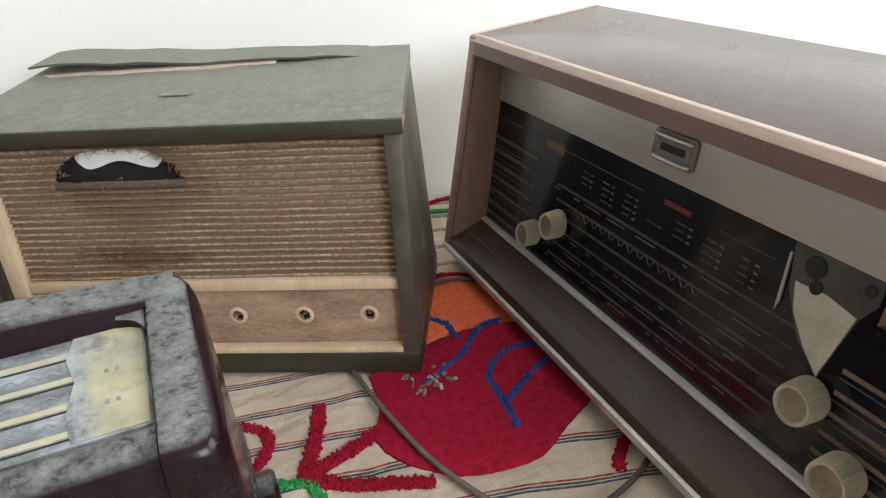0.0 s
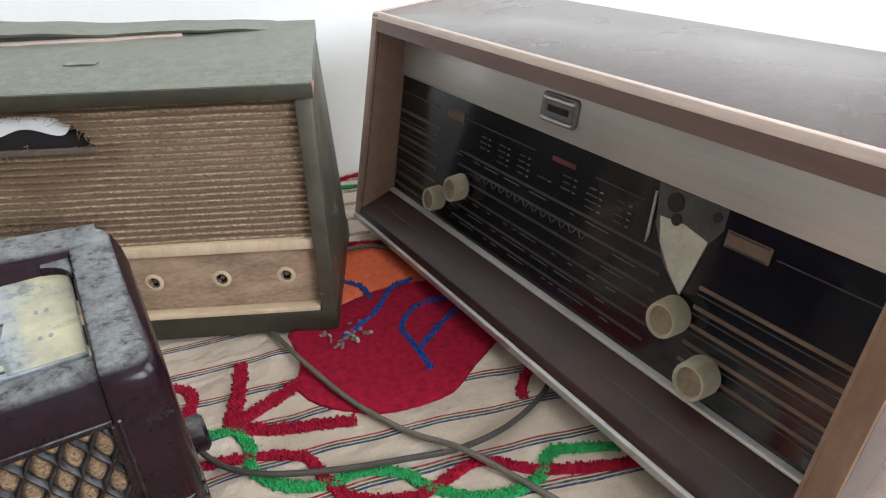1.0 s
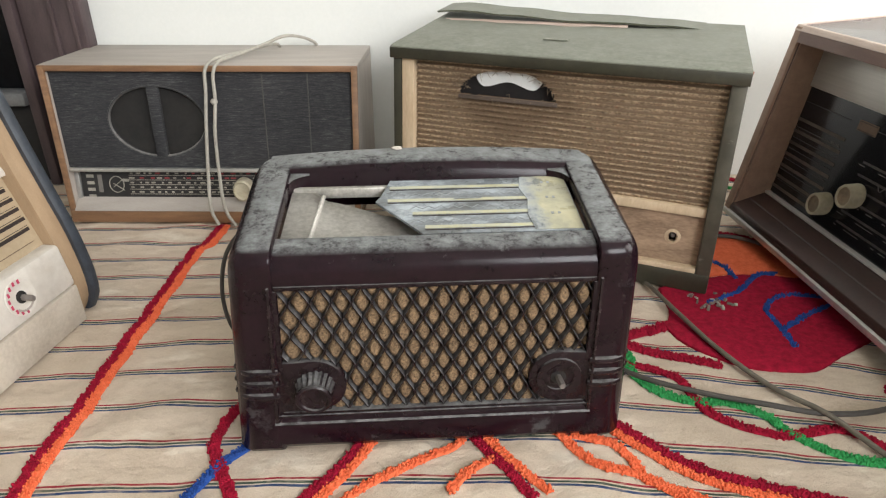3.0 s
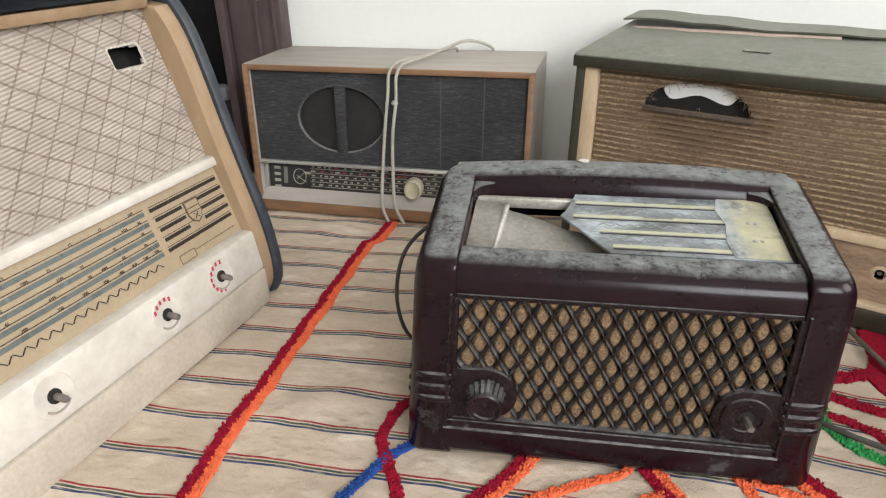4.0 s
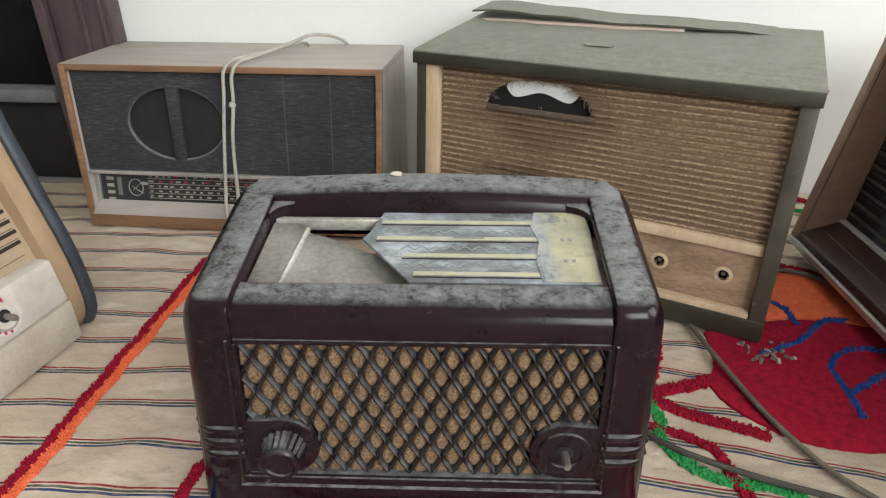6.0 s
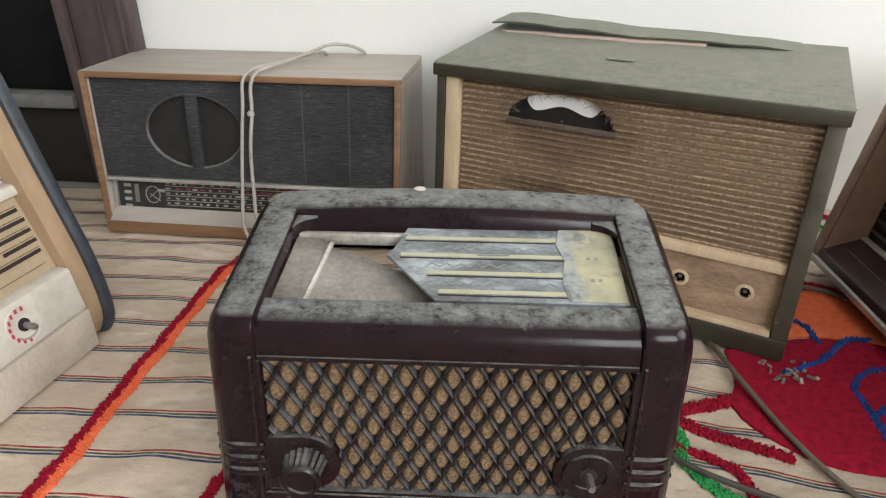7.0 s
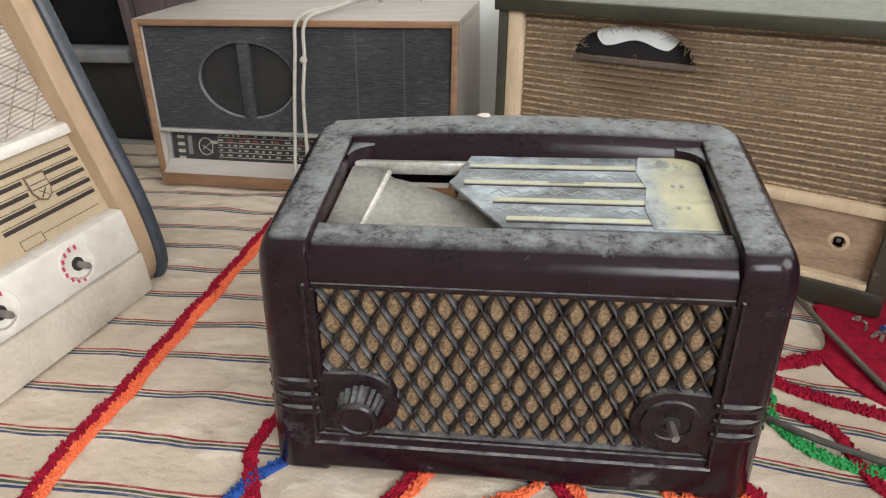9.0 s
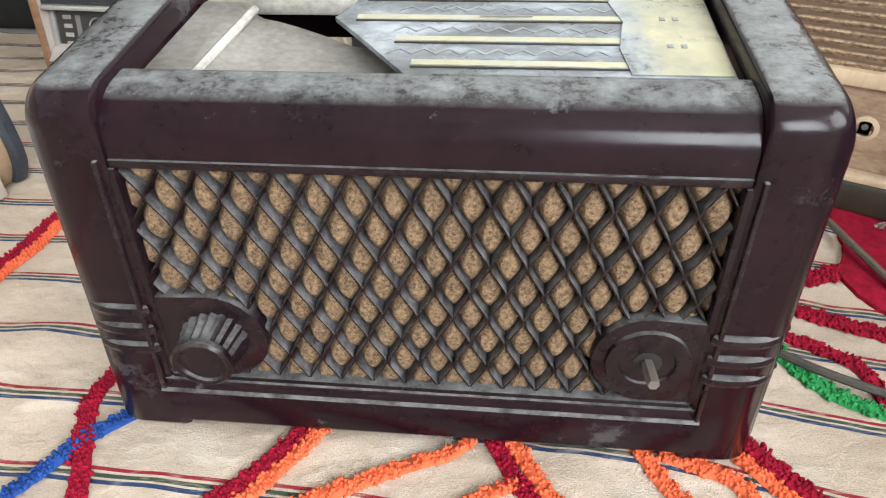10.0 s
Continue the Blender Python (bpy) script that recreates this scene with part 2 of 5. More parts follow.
def rug_cloth():
    """Cream woven cloth with groups of thin red, green and blue stripes that bend where the cloth is pulled askew."""
    m, t, b = shader("striped_cream_cloth", (0.6, 0.5, 0.4), 0.9, spec=0.15)
    n = Net(t)
    x, y, z = n.xyz()
    right = n.math("MINIMUM", n.math("MAXIMUM", x, 0.0), 0.7)
    bend = n.math("ADD", n.math("MULTIPLY", right, 0.02), n.math("MULTIPLY", n.math("MULTIPLY", right, right), 0.23))
    wob = n.math("MULTIPLY", n.math("SUBTRACT", n.noise(9, 2), 0.5), 0.010)
    v = n.math("ADD", n.math("ADD", y, bend), wob)
    u = n.math("FRACT", n.math("ADD", n.math("DIVIDE", n.math("SUBTRACT", v, 0.177), 0.0535), 60.5))
    weave = n.math("ADD", n.math("MULTIPLY", n.noise(500, 2, 0.5, (1, 4, 1)), 0.5), n.math("MULTIPLY", n.noise(500, 2, 0.5, (4, 1, 1)), 0.5))
    stain = n.noise(6, 7, 0.66)
    smudge = n.ramp(n.noise(3.2, 7, 0.7), (0.50, 0.0), (0.70, 0.32))
    base = n.ramp(n.math("MULTIPLY_ADD", weave, 0.5, n.math("MULTIPLY", stain, 0.5)), (0.36, (0.50, 0.40, 0.30)), (0.60, (0.74, 0.62, 0.50)))
    base = n.mix(smudge, base, (0.40, 0.315, 0.235))
    # sheen on the slack weave, put into the colour as pale patches
    painted_sheen = n.ramp(n.noise(11, 5, 0.6, (1, 2.2, 1)), (0.55, 0.0), (0.66, 0.75))
    base = n.mix(painted_sheen, base, (0.80, 0.715, 0.60))
    grime = n.ramp(n.noise(140, 4, 0.7), (0.66, 0.0), (0.78, 0.5))
    base = n.mix(grime, base, (0.3, 0.235, 0.18))
    worn_yarn = n.ramp(n.noise(160, 2, 0.6, (0.5, 3, 1)), (0.3, 0.6), (0.5, 1.0))
    colour = base
    for centre, half, c in ((0.580, 0.021, (0.33, 0.03, 0.045)), (0.505, 0.024, (0.065, 0.095, 0.07)), (0.432, 0.025, (0.04, 0.07, 0.16))):
        line = n.math("LESS_THAN", n.math("ABSOLUTE", n.math("SUBTRACT", u, centre)), half)
        colour = n.mix(n.math("MULTIPLY", line, worn_yarn), colour, c)
    n.put(colour, b.inputs["Base Color"])
    crumple = n.math("ADD", n.noise(20, 3, 0.5, (1, 1.5, 1)), n.math("MULTIPLY", weave, 0.14))
    n.bump(crumple, b, 0.9, 0.016)
    return m


RUG = rug_cloth()


def ribbed_cloth():
    m, t, b = shader("ribbed_brown_cloth", (0.3, 0.22, 0.13), 0.9, spec=0.15)
    n = Net(t)
    x, y, z = n.xyz()
    wob = n.math("MULTIPLY", n.math("SUBTRACT", n.noise(12, 3), 0.5), 0.003)
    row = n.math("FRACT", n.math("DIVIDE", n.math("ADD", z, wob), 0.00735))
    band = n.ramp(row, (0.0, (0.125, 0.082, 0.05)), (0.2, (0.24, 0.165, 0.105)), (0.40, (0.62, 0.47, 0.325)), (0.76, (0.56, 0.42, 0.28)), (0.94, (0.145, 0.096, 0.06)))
    knit = n.noise(260, 4, 0.7, (1, 1, 1.3))
    dirt = n.noise(9, 5, 0.6)
    c = n.mix(n.ramp(knit, (0.42, 0.7), (0.58, 0.0)), band, (0.15, 0.10, 0.064))
    c = n.mix(n.ramp(dirt, (0.5, 0.0), (0.72, 0.55)), c, (0.15, 0.105, 0.07))
    # brown soiling round and below the tear
    dx, dz = n.math("DIVIDE", n.math("ADD", x, 0.055), 0.10), n.math("DIVIDE", n.math("SUBTRACT", z, 0.222), 0.058)
    far = n.math("SQRT", n.math("ADD", n.math("MULTIPLY", dx, dx), n.math("MULTIPLY", dz, dz)))
    far = n.math("ADD", far, n.math("MULTIPLY", n.math("SUBTRACT", n.noise(30, 6, 0.7), 0.5), 1.3))
    c = n.mix(n.ramp(far, (0.55, 0.62), (1.0, 0.0)), c, (0.135, 0.088, 0.055))
    # a second, lower smear of dirt and rubbed threads
    ex, ez = n.math("DIVIDE", n.math("ADD", x, 0.06), 0.075), n.math("DIVIDE", n.math("SUBTRACT", z, 0.140), 0.016)
    low = n.math("SQRT", n.math("ADD", n.math("MULTIPLY", ex, ex), n.math("MULTIPLY", ez, ez)))
    low = n.math("ADD", low, n.math("MULTIPLY", n.math("SUBTRACT", n.noise(46, 7, 0.75), 0.5), 2.4))
    c = n.mix(n.ramp(low, (0.5, 0.7), (1.0, 0.0)), c, (0.075, 0.05, 0.032))
    n.put(c, b.inputs["Base Color"])
    n.bump(knit, b, 1.0, 0.0016)
    return m


RIBBED = ribbed_cloth()
FADED = worn("faded_print", (0.30, 0.325, 0.335), (0.16, 0.17, 0.175), 0.4, scale=60, bump=0)


def lattice_cloth():
    """Grey-beige loudspeaker cloth: fine slanting cords crossed by a darker diamond lattice."""
    m, t, b = shader("lattice_cloth", (0.5, 0.42, 0.36), 0.9, spec=0.15)
    n = Net(t)
    x, y, z = n.xyz()
    wob = n.math("MULTIPLY", n.math("SUBTRACT", n.noise(150, 3), 0.5), 0.0055)
    a = n.math("ADD", n.math("MULTIPLY", x, 0.62), n.math("ADD", z, wob))
    c2 = n.math("SUBTRACT", n.math("MULTIPLY", x, 1.05), n.math("ADD", z, wob))
    la = n.math("LESS_THAN", n.math("FRACT", n.math("DIVIDE", n.math("ADD", a, 3), 0.0215)), 0.11)
    lb = n.math("LESS_THAN", n.math("FRACT", n.math("DIVIDE", n.math("ADD", c2, 3), 0.0310)), 0.08)
    cords = n.math("SINE", n.math("MULTIPLY", n.math("SUBTRACT", n.math("ADD", z, n.math("MULTIPLY", wob, 0.12)), n.math("MULTIPLY", x, 0.14)), 1750.0))
    base = n.ramp(n.noise(30, 5, 0.6), (0.35, (0.42, 0.365, 0.32)), (0.65, (0.54, 0.475, 0.41)))
    base = n.mix(n.math("MULTIPLY_ADD", cords, 0.27, 0.25), base, (0.20, 0.165, 0.14))
    dirty = n.math("MULTIPLY", n.math("MAXIMUM", la, lb), n.ramp(n.noise(70, 3), (0.3, 0.35), (0.6, 0.85)))
    n.put(n.mix(dirty, base, (0.20, 0.155, 0.125)), b.inputs["Base Color"])
    n.bump(cords, b, 0.6, 0.0009)
    return m


LATTICE = lattice_cloth()


def black_cloth():
    m, t, b = shader("black_speaker_cloth", (0.05, 0.05, 0.05), 0.9, spec=0.2)
    n = Net(t)
    streak = n.noise(60, 5, 0.7, (1, 1, 12))
    weft = n.noise(300, 2, 0.6, (1, 1, 5))
    patch = n.noise(9, 4)
    f = n.math("ADD", n.math("MULTIPLY", streak, 0.5), n.math("ADD", n.math("MULTIPLY", weft, 0.25), n.math("MULTIPLY", patch, 0.25)))
    n.put(n.ramp(f, (0.36, (0.018, 0.018, 0.02)), (0.52, (0.045, 0.045, 0.048)), (0.68, (0.14, 0.135, 0.13))), b.inputs["Base Color"])
    n.bump(weft, b, 0.4, 0.0008)
    return m


BLACK_CLOTH = black_cloth()


def dusty_glass():
    """The bakelite set's printed glass scale under a film of bluish dust."""
    m, t, b = shader("dusty_scale_glass", (0.25, 0.27, 0.28), 0.25, spec=0.6)
    n = Net(t)
    f = n.ramp(n.noise(30, 7, 0.7, (0.6, 1.4, 1)), (0.38, (0.10, 0.105, 0.105)), (0.52, (0.20, 0.22, 0.235)), (0.68, (0.46, 0.51, 0.55)))
    n.put(f, b.inputs["Base Color"])
    n.put(n.ramp(n.noise(30, 7, 0.7), (0.4, 0.15), (0.6, 0.6)), b.inputs["Roughness"])
    return m


def faded_end():
    """The yellowed end of the scale: its print thins out under bluish dust towards the bands."""
    m, t, b = shader("faded_yellow_end", (0.4, 0.38, 0.24), 0.4)
    n = Net(t)
    x, y, z = n.xyz()
    cloud = n.noise(34, 8, 0.72)
    yellow = n.ramp(n.noise(26, 6, 0.65), (0.38, (0.30, 0.285, 0.20)), (0.62, (0.52, 0.48, 0.30)))
    veil = n.ramp(cloud, (0.40, (0.17, 0.185, 0.19)), (0.62, (0.47, 0.51, 0.53)))
    way = n.math("ADD", n.math("DIVIDE", n.math("SUBTRACT", x, 0.078), 0.034), n.math("MULTIPLY", n.math("SUBTRACT", cloud, 0.5), 2.6))
    n.put(n.mix(n.ramp(way, (0.25, 0.0), (0.75, 0.9)), veil, yellow), b.inputs["Base Color"])
    n.put(n.ramp(cloud, (0.4, 0.25), (0.6, 0.65)), b.inputs["Roughness"])
    return m


SCALE_GLASS = dusty_glass()
FADED_END = faded_end()
OLD_YELLOW = worn("yellowed_print", (0.52, 0.48, 0.26), (0.36, 0.33, 0.18), 0.5, scale=30, dust=0.75, dust_colour=(0.44, 0.47, 0.45), bump=0, dust_from=0.5)


# ---- mesh helpers ----
def part(name, bm, material, parent, label="", smooth=True):
    """Links a bmesh as one mesh object under a thing or a part."""
    me = bpy.data.meshes.new(name)
    bmesh.ops.recalc_face_normals(bm, faces=bm.faces)
    bm.to_mesh(me)
    bm.free()
    me.materials.append(material)
    if smooth:
        me.shade_smooth()
        me.set_sharp_from_angle(angle=radians(32))
    ob = new(name, me)
    ob.parent = parent
    return tagged(ob, label)


def thing(name, m, label, category, group="", kind=""):
    ob = new(name)
    ob.empty_display_size = 0.05
    ob.matrix_world = m
    return tagged(ob, label, category, group, kind)


def grid_mesh(rows, closed_u=False, caps=False):
    """A bmesh skinned over rows of points that all have one length."""
    bm = bmesh.new()
    vs = [[bm.verts.new(p) for p in row] for row in rows]
    n = len(rows[0])
    for a, b in zip(vs, vs[1:]):
        for i in range(n if closed_u else n - 1):
            j = (i + 1) % n
            bm.faces.new((a[i], a[j], b[j], b[i]))
    if caps:
        bm.faces.new(vs[0])
        bm.faces.new(vs[-1])
    return bm


def add_box(bm, x0, x1, y0, y1, z0, z1, bevel=0.0, m=None, segments=2):
    made = bmesh.ops.create_cube(bm, size=1)["verts"]
    bmesh.ops.scale(bm, vec=(abs(x1 - x0), abs(y1 - y0), abs(z1 - z0)), verts=made)
    bmesh.ops.translate(bm, vec=((x0 + x1) / 2, (y0 + y1) / 2, (z0 + z1) / 2), verts=made)
    if m is not None:
        bmesh.ops.transform(bm, matrix=m, verts=made)
    if bevel:
        edges = list({e for v in made for e in v.link_edges})
        bmesh.ops.bevel(bm, geom=edges, offset=bevel, segments=segments, profile=0.5, affect="EDGES")
    return bm


def box(x0, x1, y0, y1, z0, z1, bevel=0.0, m=None):
    return add_box(bmesh.new(), x0, x1, y0, y1, z0, z1, bevel, m)


def add_prism(bm, outline, x0, x1, bevel=0.0):
    """An outline of (y, z) drawn out along x."""
    a = [bm.verts.new((x0, y, z)) for y, z in outline]
    b = [bm.verts.new((x1, y, z)) for y, z in outline]
    fs = [bm.faces.new(a), bm.faces.new(b[::-1])]
    for i in range(len(a)):
        j = (i + 1) % len(a)
        fs.append(bm.faces.new((a[j], a[i], b[i], b[j])))
    if bevel:
        bmesh.ops.bevel(bm, geom=list({e for f in fs for e in f.edges}), offset=bevel, segments=2, profile=0.5, affect="EDGES")
    return bm


def prism(outline, x0, x1, bevel=0.0):
    return add_prism(bmesh.new(), outline, x0, x1, bevel)


def slab(outline, z0, z1, m=None, bevel=0.0):
    """An outline of (x, y) drawn out along z."""
    bm = bmesh.new()
    a = [bm.verts.new((x, y, z0)) for x, y in outline]
    b = [bm.verts.new((x, y, z1)) for x, y in outline]
    fs = [bm.faces.new(a[::-1]), bm.faces.new(b)]
    for i in range(len(a)):
        j = (i + 1) % len(a)
        fs.append(bm.faces.new((a[i], a[j], b[j], b[i])))
    if bevel:
        bmesh.ops.bevel(bm, geom=list(bm.edges), offset=bevel, segments=2, profile=0.5, affect="EDGES")
    if m is not None:
        bmesh.ops.transform(bm, matrix=m, verts=bm.verts)
    return bm


def smooth_path(points, step=0.008):
    """Points along a smooth curve through the given ones."""
    p = [Vector(q) for q in points]
    p = [p[0] * 2 - p[1], *p, p[-1] * 2 - p[-2]]
    out = []
    for a, b, c, d in zip(p, p[1:], p[2:], p[3:]):
        k = max(2, int((c - b).length / step))
        for i in range(k):
            t = i / k
            out.append(0.5 * ((2 * b) + (c - a) * t + (2 * a - 5 * b + 4 * c - d) * t * t + (3 * b - a - 3 * c + d) * t ** 3))
    return [*out, p[-2]]


def tube(points, radius, sides=8, step=0.008, curved=True):
    path = smooth_path(points, step) if curved else [Vector(q) for q in points]
    rows, side = [], None
    for i, p in enumerate(path):
        way = (path[min(i + 1, len(path) - 1)] - path[max(i - 1, 0)]).normalized()
        if side is None:
            side = way.orthogonal().normalized()
        side = (side - way * side.dot(way)).normalized()
        other = way.cross(side)
        rows.append([p + radius * (math.cos(a) * side + math.sin(a) * other) for a in (2 * math.pi * k / sides for k in range(sides))])
    return grid_mesh(rows, True, True)


def lathe(profile, m=None, sides=28, flute=0.0, flutes=0):
    """Turns (radius, height) about -y: the height grows towards the viewer."""
    rows = []
    for r, h in profile:
        row = []
        for k in range(sides):
            a = 2 * math.pi * k / sides
            rr = r * (1 - flute * (0.5 + 0.5 * math.cos(a * flutes))) if flutes and r > 0.004 else r
            row.append(Vector((rr * math.cos(a), -h, rr * math.sin(a))))
        rows.append(row)
    bm = grid_mesh(rows, True, True)
    if m is not None:
        bmesh.ops.transform(bm, matrix=m, verts=bm.verts)
    return bm


def lean(y0, slope, z0=0.0):
    """A matrix that lays things drawn on the plane y = 0 onto a front that leans back by slope, so that z stays height."""
    m = Matrix.Identity(4)
    m[1][2], m[1][3] = slope, y0 - slope * z0
    return m


def text(name, body, size, at, material, parent, spread=1.0):
    """Flat printed lettering in the built-in font, as a mesh that stands upright at the matrix at."""
    cu = bpy.data.curves.new(name, "FONT")
    cu.body, cu.size, cu.align_x, cu.align_y, cu.extrude, cu.resolution_u, cu.space_character = body, size, "CENTER", "CENTER", 0.0002, 2, spread
    tmp = bpy.data.objects.new("tmp", cu)
    scene.collection.objects.link(tmp)
    me = bpy.data.meshes.new_from_object(tmp.evaluated_get(bpy.context.evaluated_depsgraph_get()))
    bpy.data.objects.remove(tmp)
    me.transform(at @ Matrix(((1, 0, 0, 0), (0, 0, -1, 0), (0, 1, 0, 0), (0, 0, 0, 1))))
    me.materials.clear()
    me.materials.append(material)
    ob = new(name, me)
    ob.parent = parent
    return ob


def marks(name, rects, y, material, parent, m=None, depth=0.0006, label="", each=False):
    """Thin printed bars, each (x, z, width, height, degrees), that lie on a front: one part, or a part each."""
    if each:
        for r in rects:
            marks(name, [r], y, material, parent, m, depth, label)
        return None
    bm = bmesh.new()
    for x, z, w, h, deg in rects:
        t = Matrix.Translation((x, y, z)) @ Matrix.Rotation(radians(-deg), 4, "Y")
        add_box(bm, -w / 2, w / 2, -depth, 0, -h / 2, h / 2, 0, (m or Matrix.Identity(4)) @ t)
    ob = part(name, bm, material, parent, label, smooth=False)
    return tagged(ob, kind="stuff") if len(rects) > 1 else ob


def reshape(ob, fn):
    """Moves every point of a thing's parts by fn(x, y, z), each mesh once."""
    done = set()
    for o in ob.children_recursive:
        if o.type == "MESH" and o.data.name not in done:
            done.add(o.data.name)
            for v in o.data.vertices:
                v.co = fn(*v.co)


# ---- the room ----
def wall(name, x0, x1, y0, y1, z0, z1, hole=None, m=None):
    """A thick wall; hole: (along0, along1, z0, z1) for a window opening through it."""
    bm = bmesh.new()
    if hole is None:
        add_box(bm, x0, x1, y0, y1, z0, z1)
    else:
        a0, a1, h0, h1 = hole
        along_x = (x1 - x0) > (y1 - y0)
        for lo, hi, b0, b1 in ((None, a0, z0, z1), (a1, None, z0, z1), (a0, a1, z0, h0), (a0, a1, h1, z1)):
            if along_x:
                add_box(bm, x0 if lo is None else lo, x1 if hi is None else hi, y0, y1, b0, b1)
            else:
                add_box(bm, x0, x1, y0 if lo is None else lo, y1 if hi is None else hi, b0, b1)
    if m is not None:
        bmesh.ops.transform(bm, matrix=m, verts=bm.verts)
    return tagged(part(name, bm, PLASTER, None, smooth=False), "plain white painted plaster wall", "wall", kind="structure")


BACK = pose(0, 0.735, 0, 0, 0, -4)
wall("wall_north", -2.9, 3.6, 0.0, 0.15, -0.02, 2.7, m=BACK)
wall("wall_west", -2.35, -2.2, -2.9, 0.95, -0.02, 2.7)
wall("wall_east", 2.6, 2.75, -2.9, 0.70, -0.02, 2.7, hole=(-1.75, -0.15, 0.9, 2.3))
wall("wall_south", -2.2, 2.6, -2.95, -2.8, -0.02, 2.7, hole=(0.65, 2.25, 0.95, 2.3))
tagged(part("ceiling", box(-2.35, 2.75, -2.95, 1.0, 2.7, 2.82), PLASTER, None, smooth=False), "flat white painted ceiling", "ceiling", kind="structure")
tagged(part("floor", box(-2.35, 2.75, -2.95, 1.0, -0.12, -0.012), CONCRETE, None, smooth=False), "grey screed floor under the rug", "floor", kind="structure")

# dark joinery that stands against the back wall
joinery = thing("door_1", BACK @ pose(-0.418, -0.004, 0), "dark purple-brown wooden door with black glossy panes", "door", kind="structure")
part("post", box(-0.105, 0.0, -0.035, 0.0, -0.01, 2.0, 0.004), DOOR_WOOD, joinery)
part("post", box(-0.125, -0.107, -0.045, 0.0, -0.01, 2.0, 0.003), DOOR_WOOD, joinery)
part("pane", box(-0.30, -0.127, -0.015, -0.004, 0.163, 2.0, 0.001), DOOR_GLASS, joinery, "black glossy pane")
part("ledge", box(-0.30, -0.127, -0.05, 0.0, 0.138, 0.162, 0.004), GREY_LEDGE, joinery, "dusty grey ledge")
part("lower_panel", box(-0.30, -0.127, -0.022, 0.0, -0.01, 0.137, 0.002), DARK, joinery)
part("post", box(-0.385, -0.345, -0.045, 0.0, -0.01, 2.0, 0.004), DOOR_WOOD, joinery)
part("post", box(-0.343, -0.302, -0.034, 0.0, -0.01, 2.0, 0.006), DOOR_WOOD, joinery)
part("pane", box(-1.1, -0.387, -0.015, -0.004, -0.01, 2.0, 0.001), DOOR_GLASS, joinery, "black glossy pane")
part("bead", box(-0.052, -0.044, -0.040, -0.034, -0.01, 2.0, 0.002), DOOR_WOOD, joinery)
part("bead", box(-0.018, -0.010, -0.040, -0.034, -0.01, 2.0, 0.002), DOOR_WOOD, joinery)

# ---- the rug ----
def rug_height(x, y):
    h = 0.0035 * (noise.noise(Vector((x * 5, y * 9, 0.3)))) + 0.0022 * noise.noise(Vector((x * 16, y * 22, 4)))
    u = x * 0.8 + y * 0.6
    h += 0.0090 * max(0.0, noise.noise(Vector((u * 3 + 3, (y - x * 0.7) * 16, 7)))) ** 1.5
    h += 0.0012 * abs(noise.noise(Vector((x * 30, y * 26, 2))))
    return h - 0.0045


rug = thing("rug", Matrix.Identity(4), "cream striped woven rug with tufted red, orange, green and blue motifs", "rug")
xs = [-1.6 + i * 0.008 for i in range(401)]
ys = [-1.3 + j * 0.008 for j in range(252)]
rows = [[(x, min(y, 0.728 - 0.07 * x), rug_height(x, y)) for x in xs] for y in ys]
part("woven_cloth", grid_mesh(rows), RUG, rug)


def tufts(name, points, width, material, height=0.0038, density=1.0, parent=None):
    """A tufted line: a flat bed with many small uneven knots of yarn along a curve."""
    rnd = random.Random(int(1000 * abs(points[0][0] + 3 * points[0][1])) + len(points))
    path = smooth_path([(x, y, 0) for x, y in points], 0.0035)
    verts, faces = [], []
    for i, p in enumerate(path):
        way = (path[min(i + 1, len(path) - 1)] - path[max(i - 1, 0)]).normalized()
        side = Vector((-way.y, way.x, 0))
        for _ in range(max(3, int(density * width / 0.0008))):
            off = (rnd.random() - 0.5) * width * rnd.choice((1, 1, 1.25))
            c = p + side * off + way * (rnd.random() - 0.5) * 0.004
            c.z = rug_height(c.x, c.y) + 0.0008
            r, h, a = 0.0008 + 0.0009 * rnd.random(), height * (0.55 + 0.5 * rnd.random()), rnd.random() * 6.28
            k = len(verts)
            tip = Vector((rnd.uniform(-1, 1), rnd.uniform(-1, 1), 0)) * 0.0009
            for s in range(4):
                d = Vector((math.cos(a + s * 1.5708), math.sin(a + s * 1.5708), 0))
                verts.append(c + d * r)
                verts.append(c + d * r * 0.85 + tip + Vector((0, 0, h * 0.75)))
            verts.append(c + tip * 1.2 + Vector((0, 0, h)))
            for s in range(4):
                n2 = (s + 1) % 4
                faces.append((k + 2 * s, k + 2 * n2, k + 2 * n2 + 1, k + 2 * s + 1))
                faces.append((k + 2 * s + 1, k + 2 * n2 + 1, k + 8))
    # the bed under the knots
    k = len(verts)
    for i, p in enumerate(path):
        way = (path[min(i + 1, len(path) - 1)] - path[max(i - 1, 0)]).normalized()
        side = Vector((-way.y, way.x, 0))
        for s, up in ((-0.52, 0.0), (-0.4, 0.5), (0.4, 0.5), (0.52, 0.0)):
            q = p + side * width * (s + 0.06 * noise.noise(p * 300))
            verts.append(Vector((q.x, q.y, rug_height(q.x, q.y) + 0.0006 + up * height)))
        if i:
            faces.extend((k + 4 * i - 4 + s, k + 4 * i - 3 + s, k + 4 * i + 1 + s, k + 4 * i + s) for s in range(3))
    me = bpy.data.meshes.new(name)
    me.from_pydata([tuple(v) for v in verts], [], faces)
    me.materials.append(material)
    me.shade_smooth()
    ob = new(name, me)
    ob.parent = parent or rug
    return tagged(ob, kind="stuff")


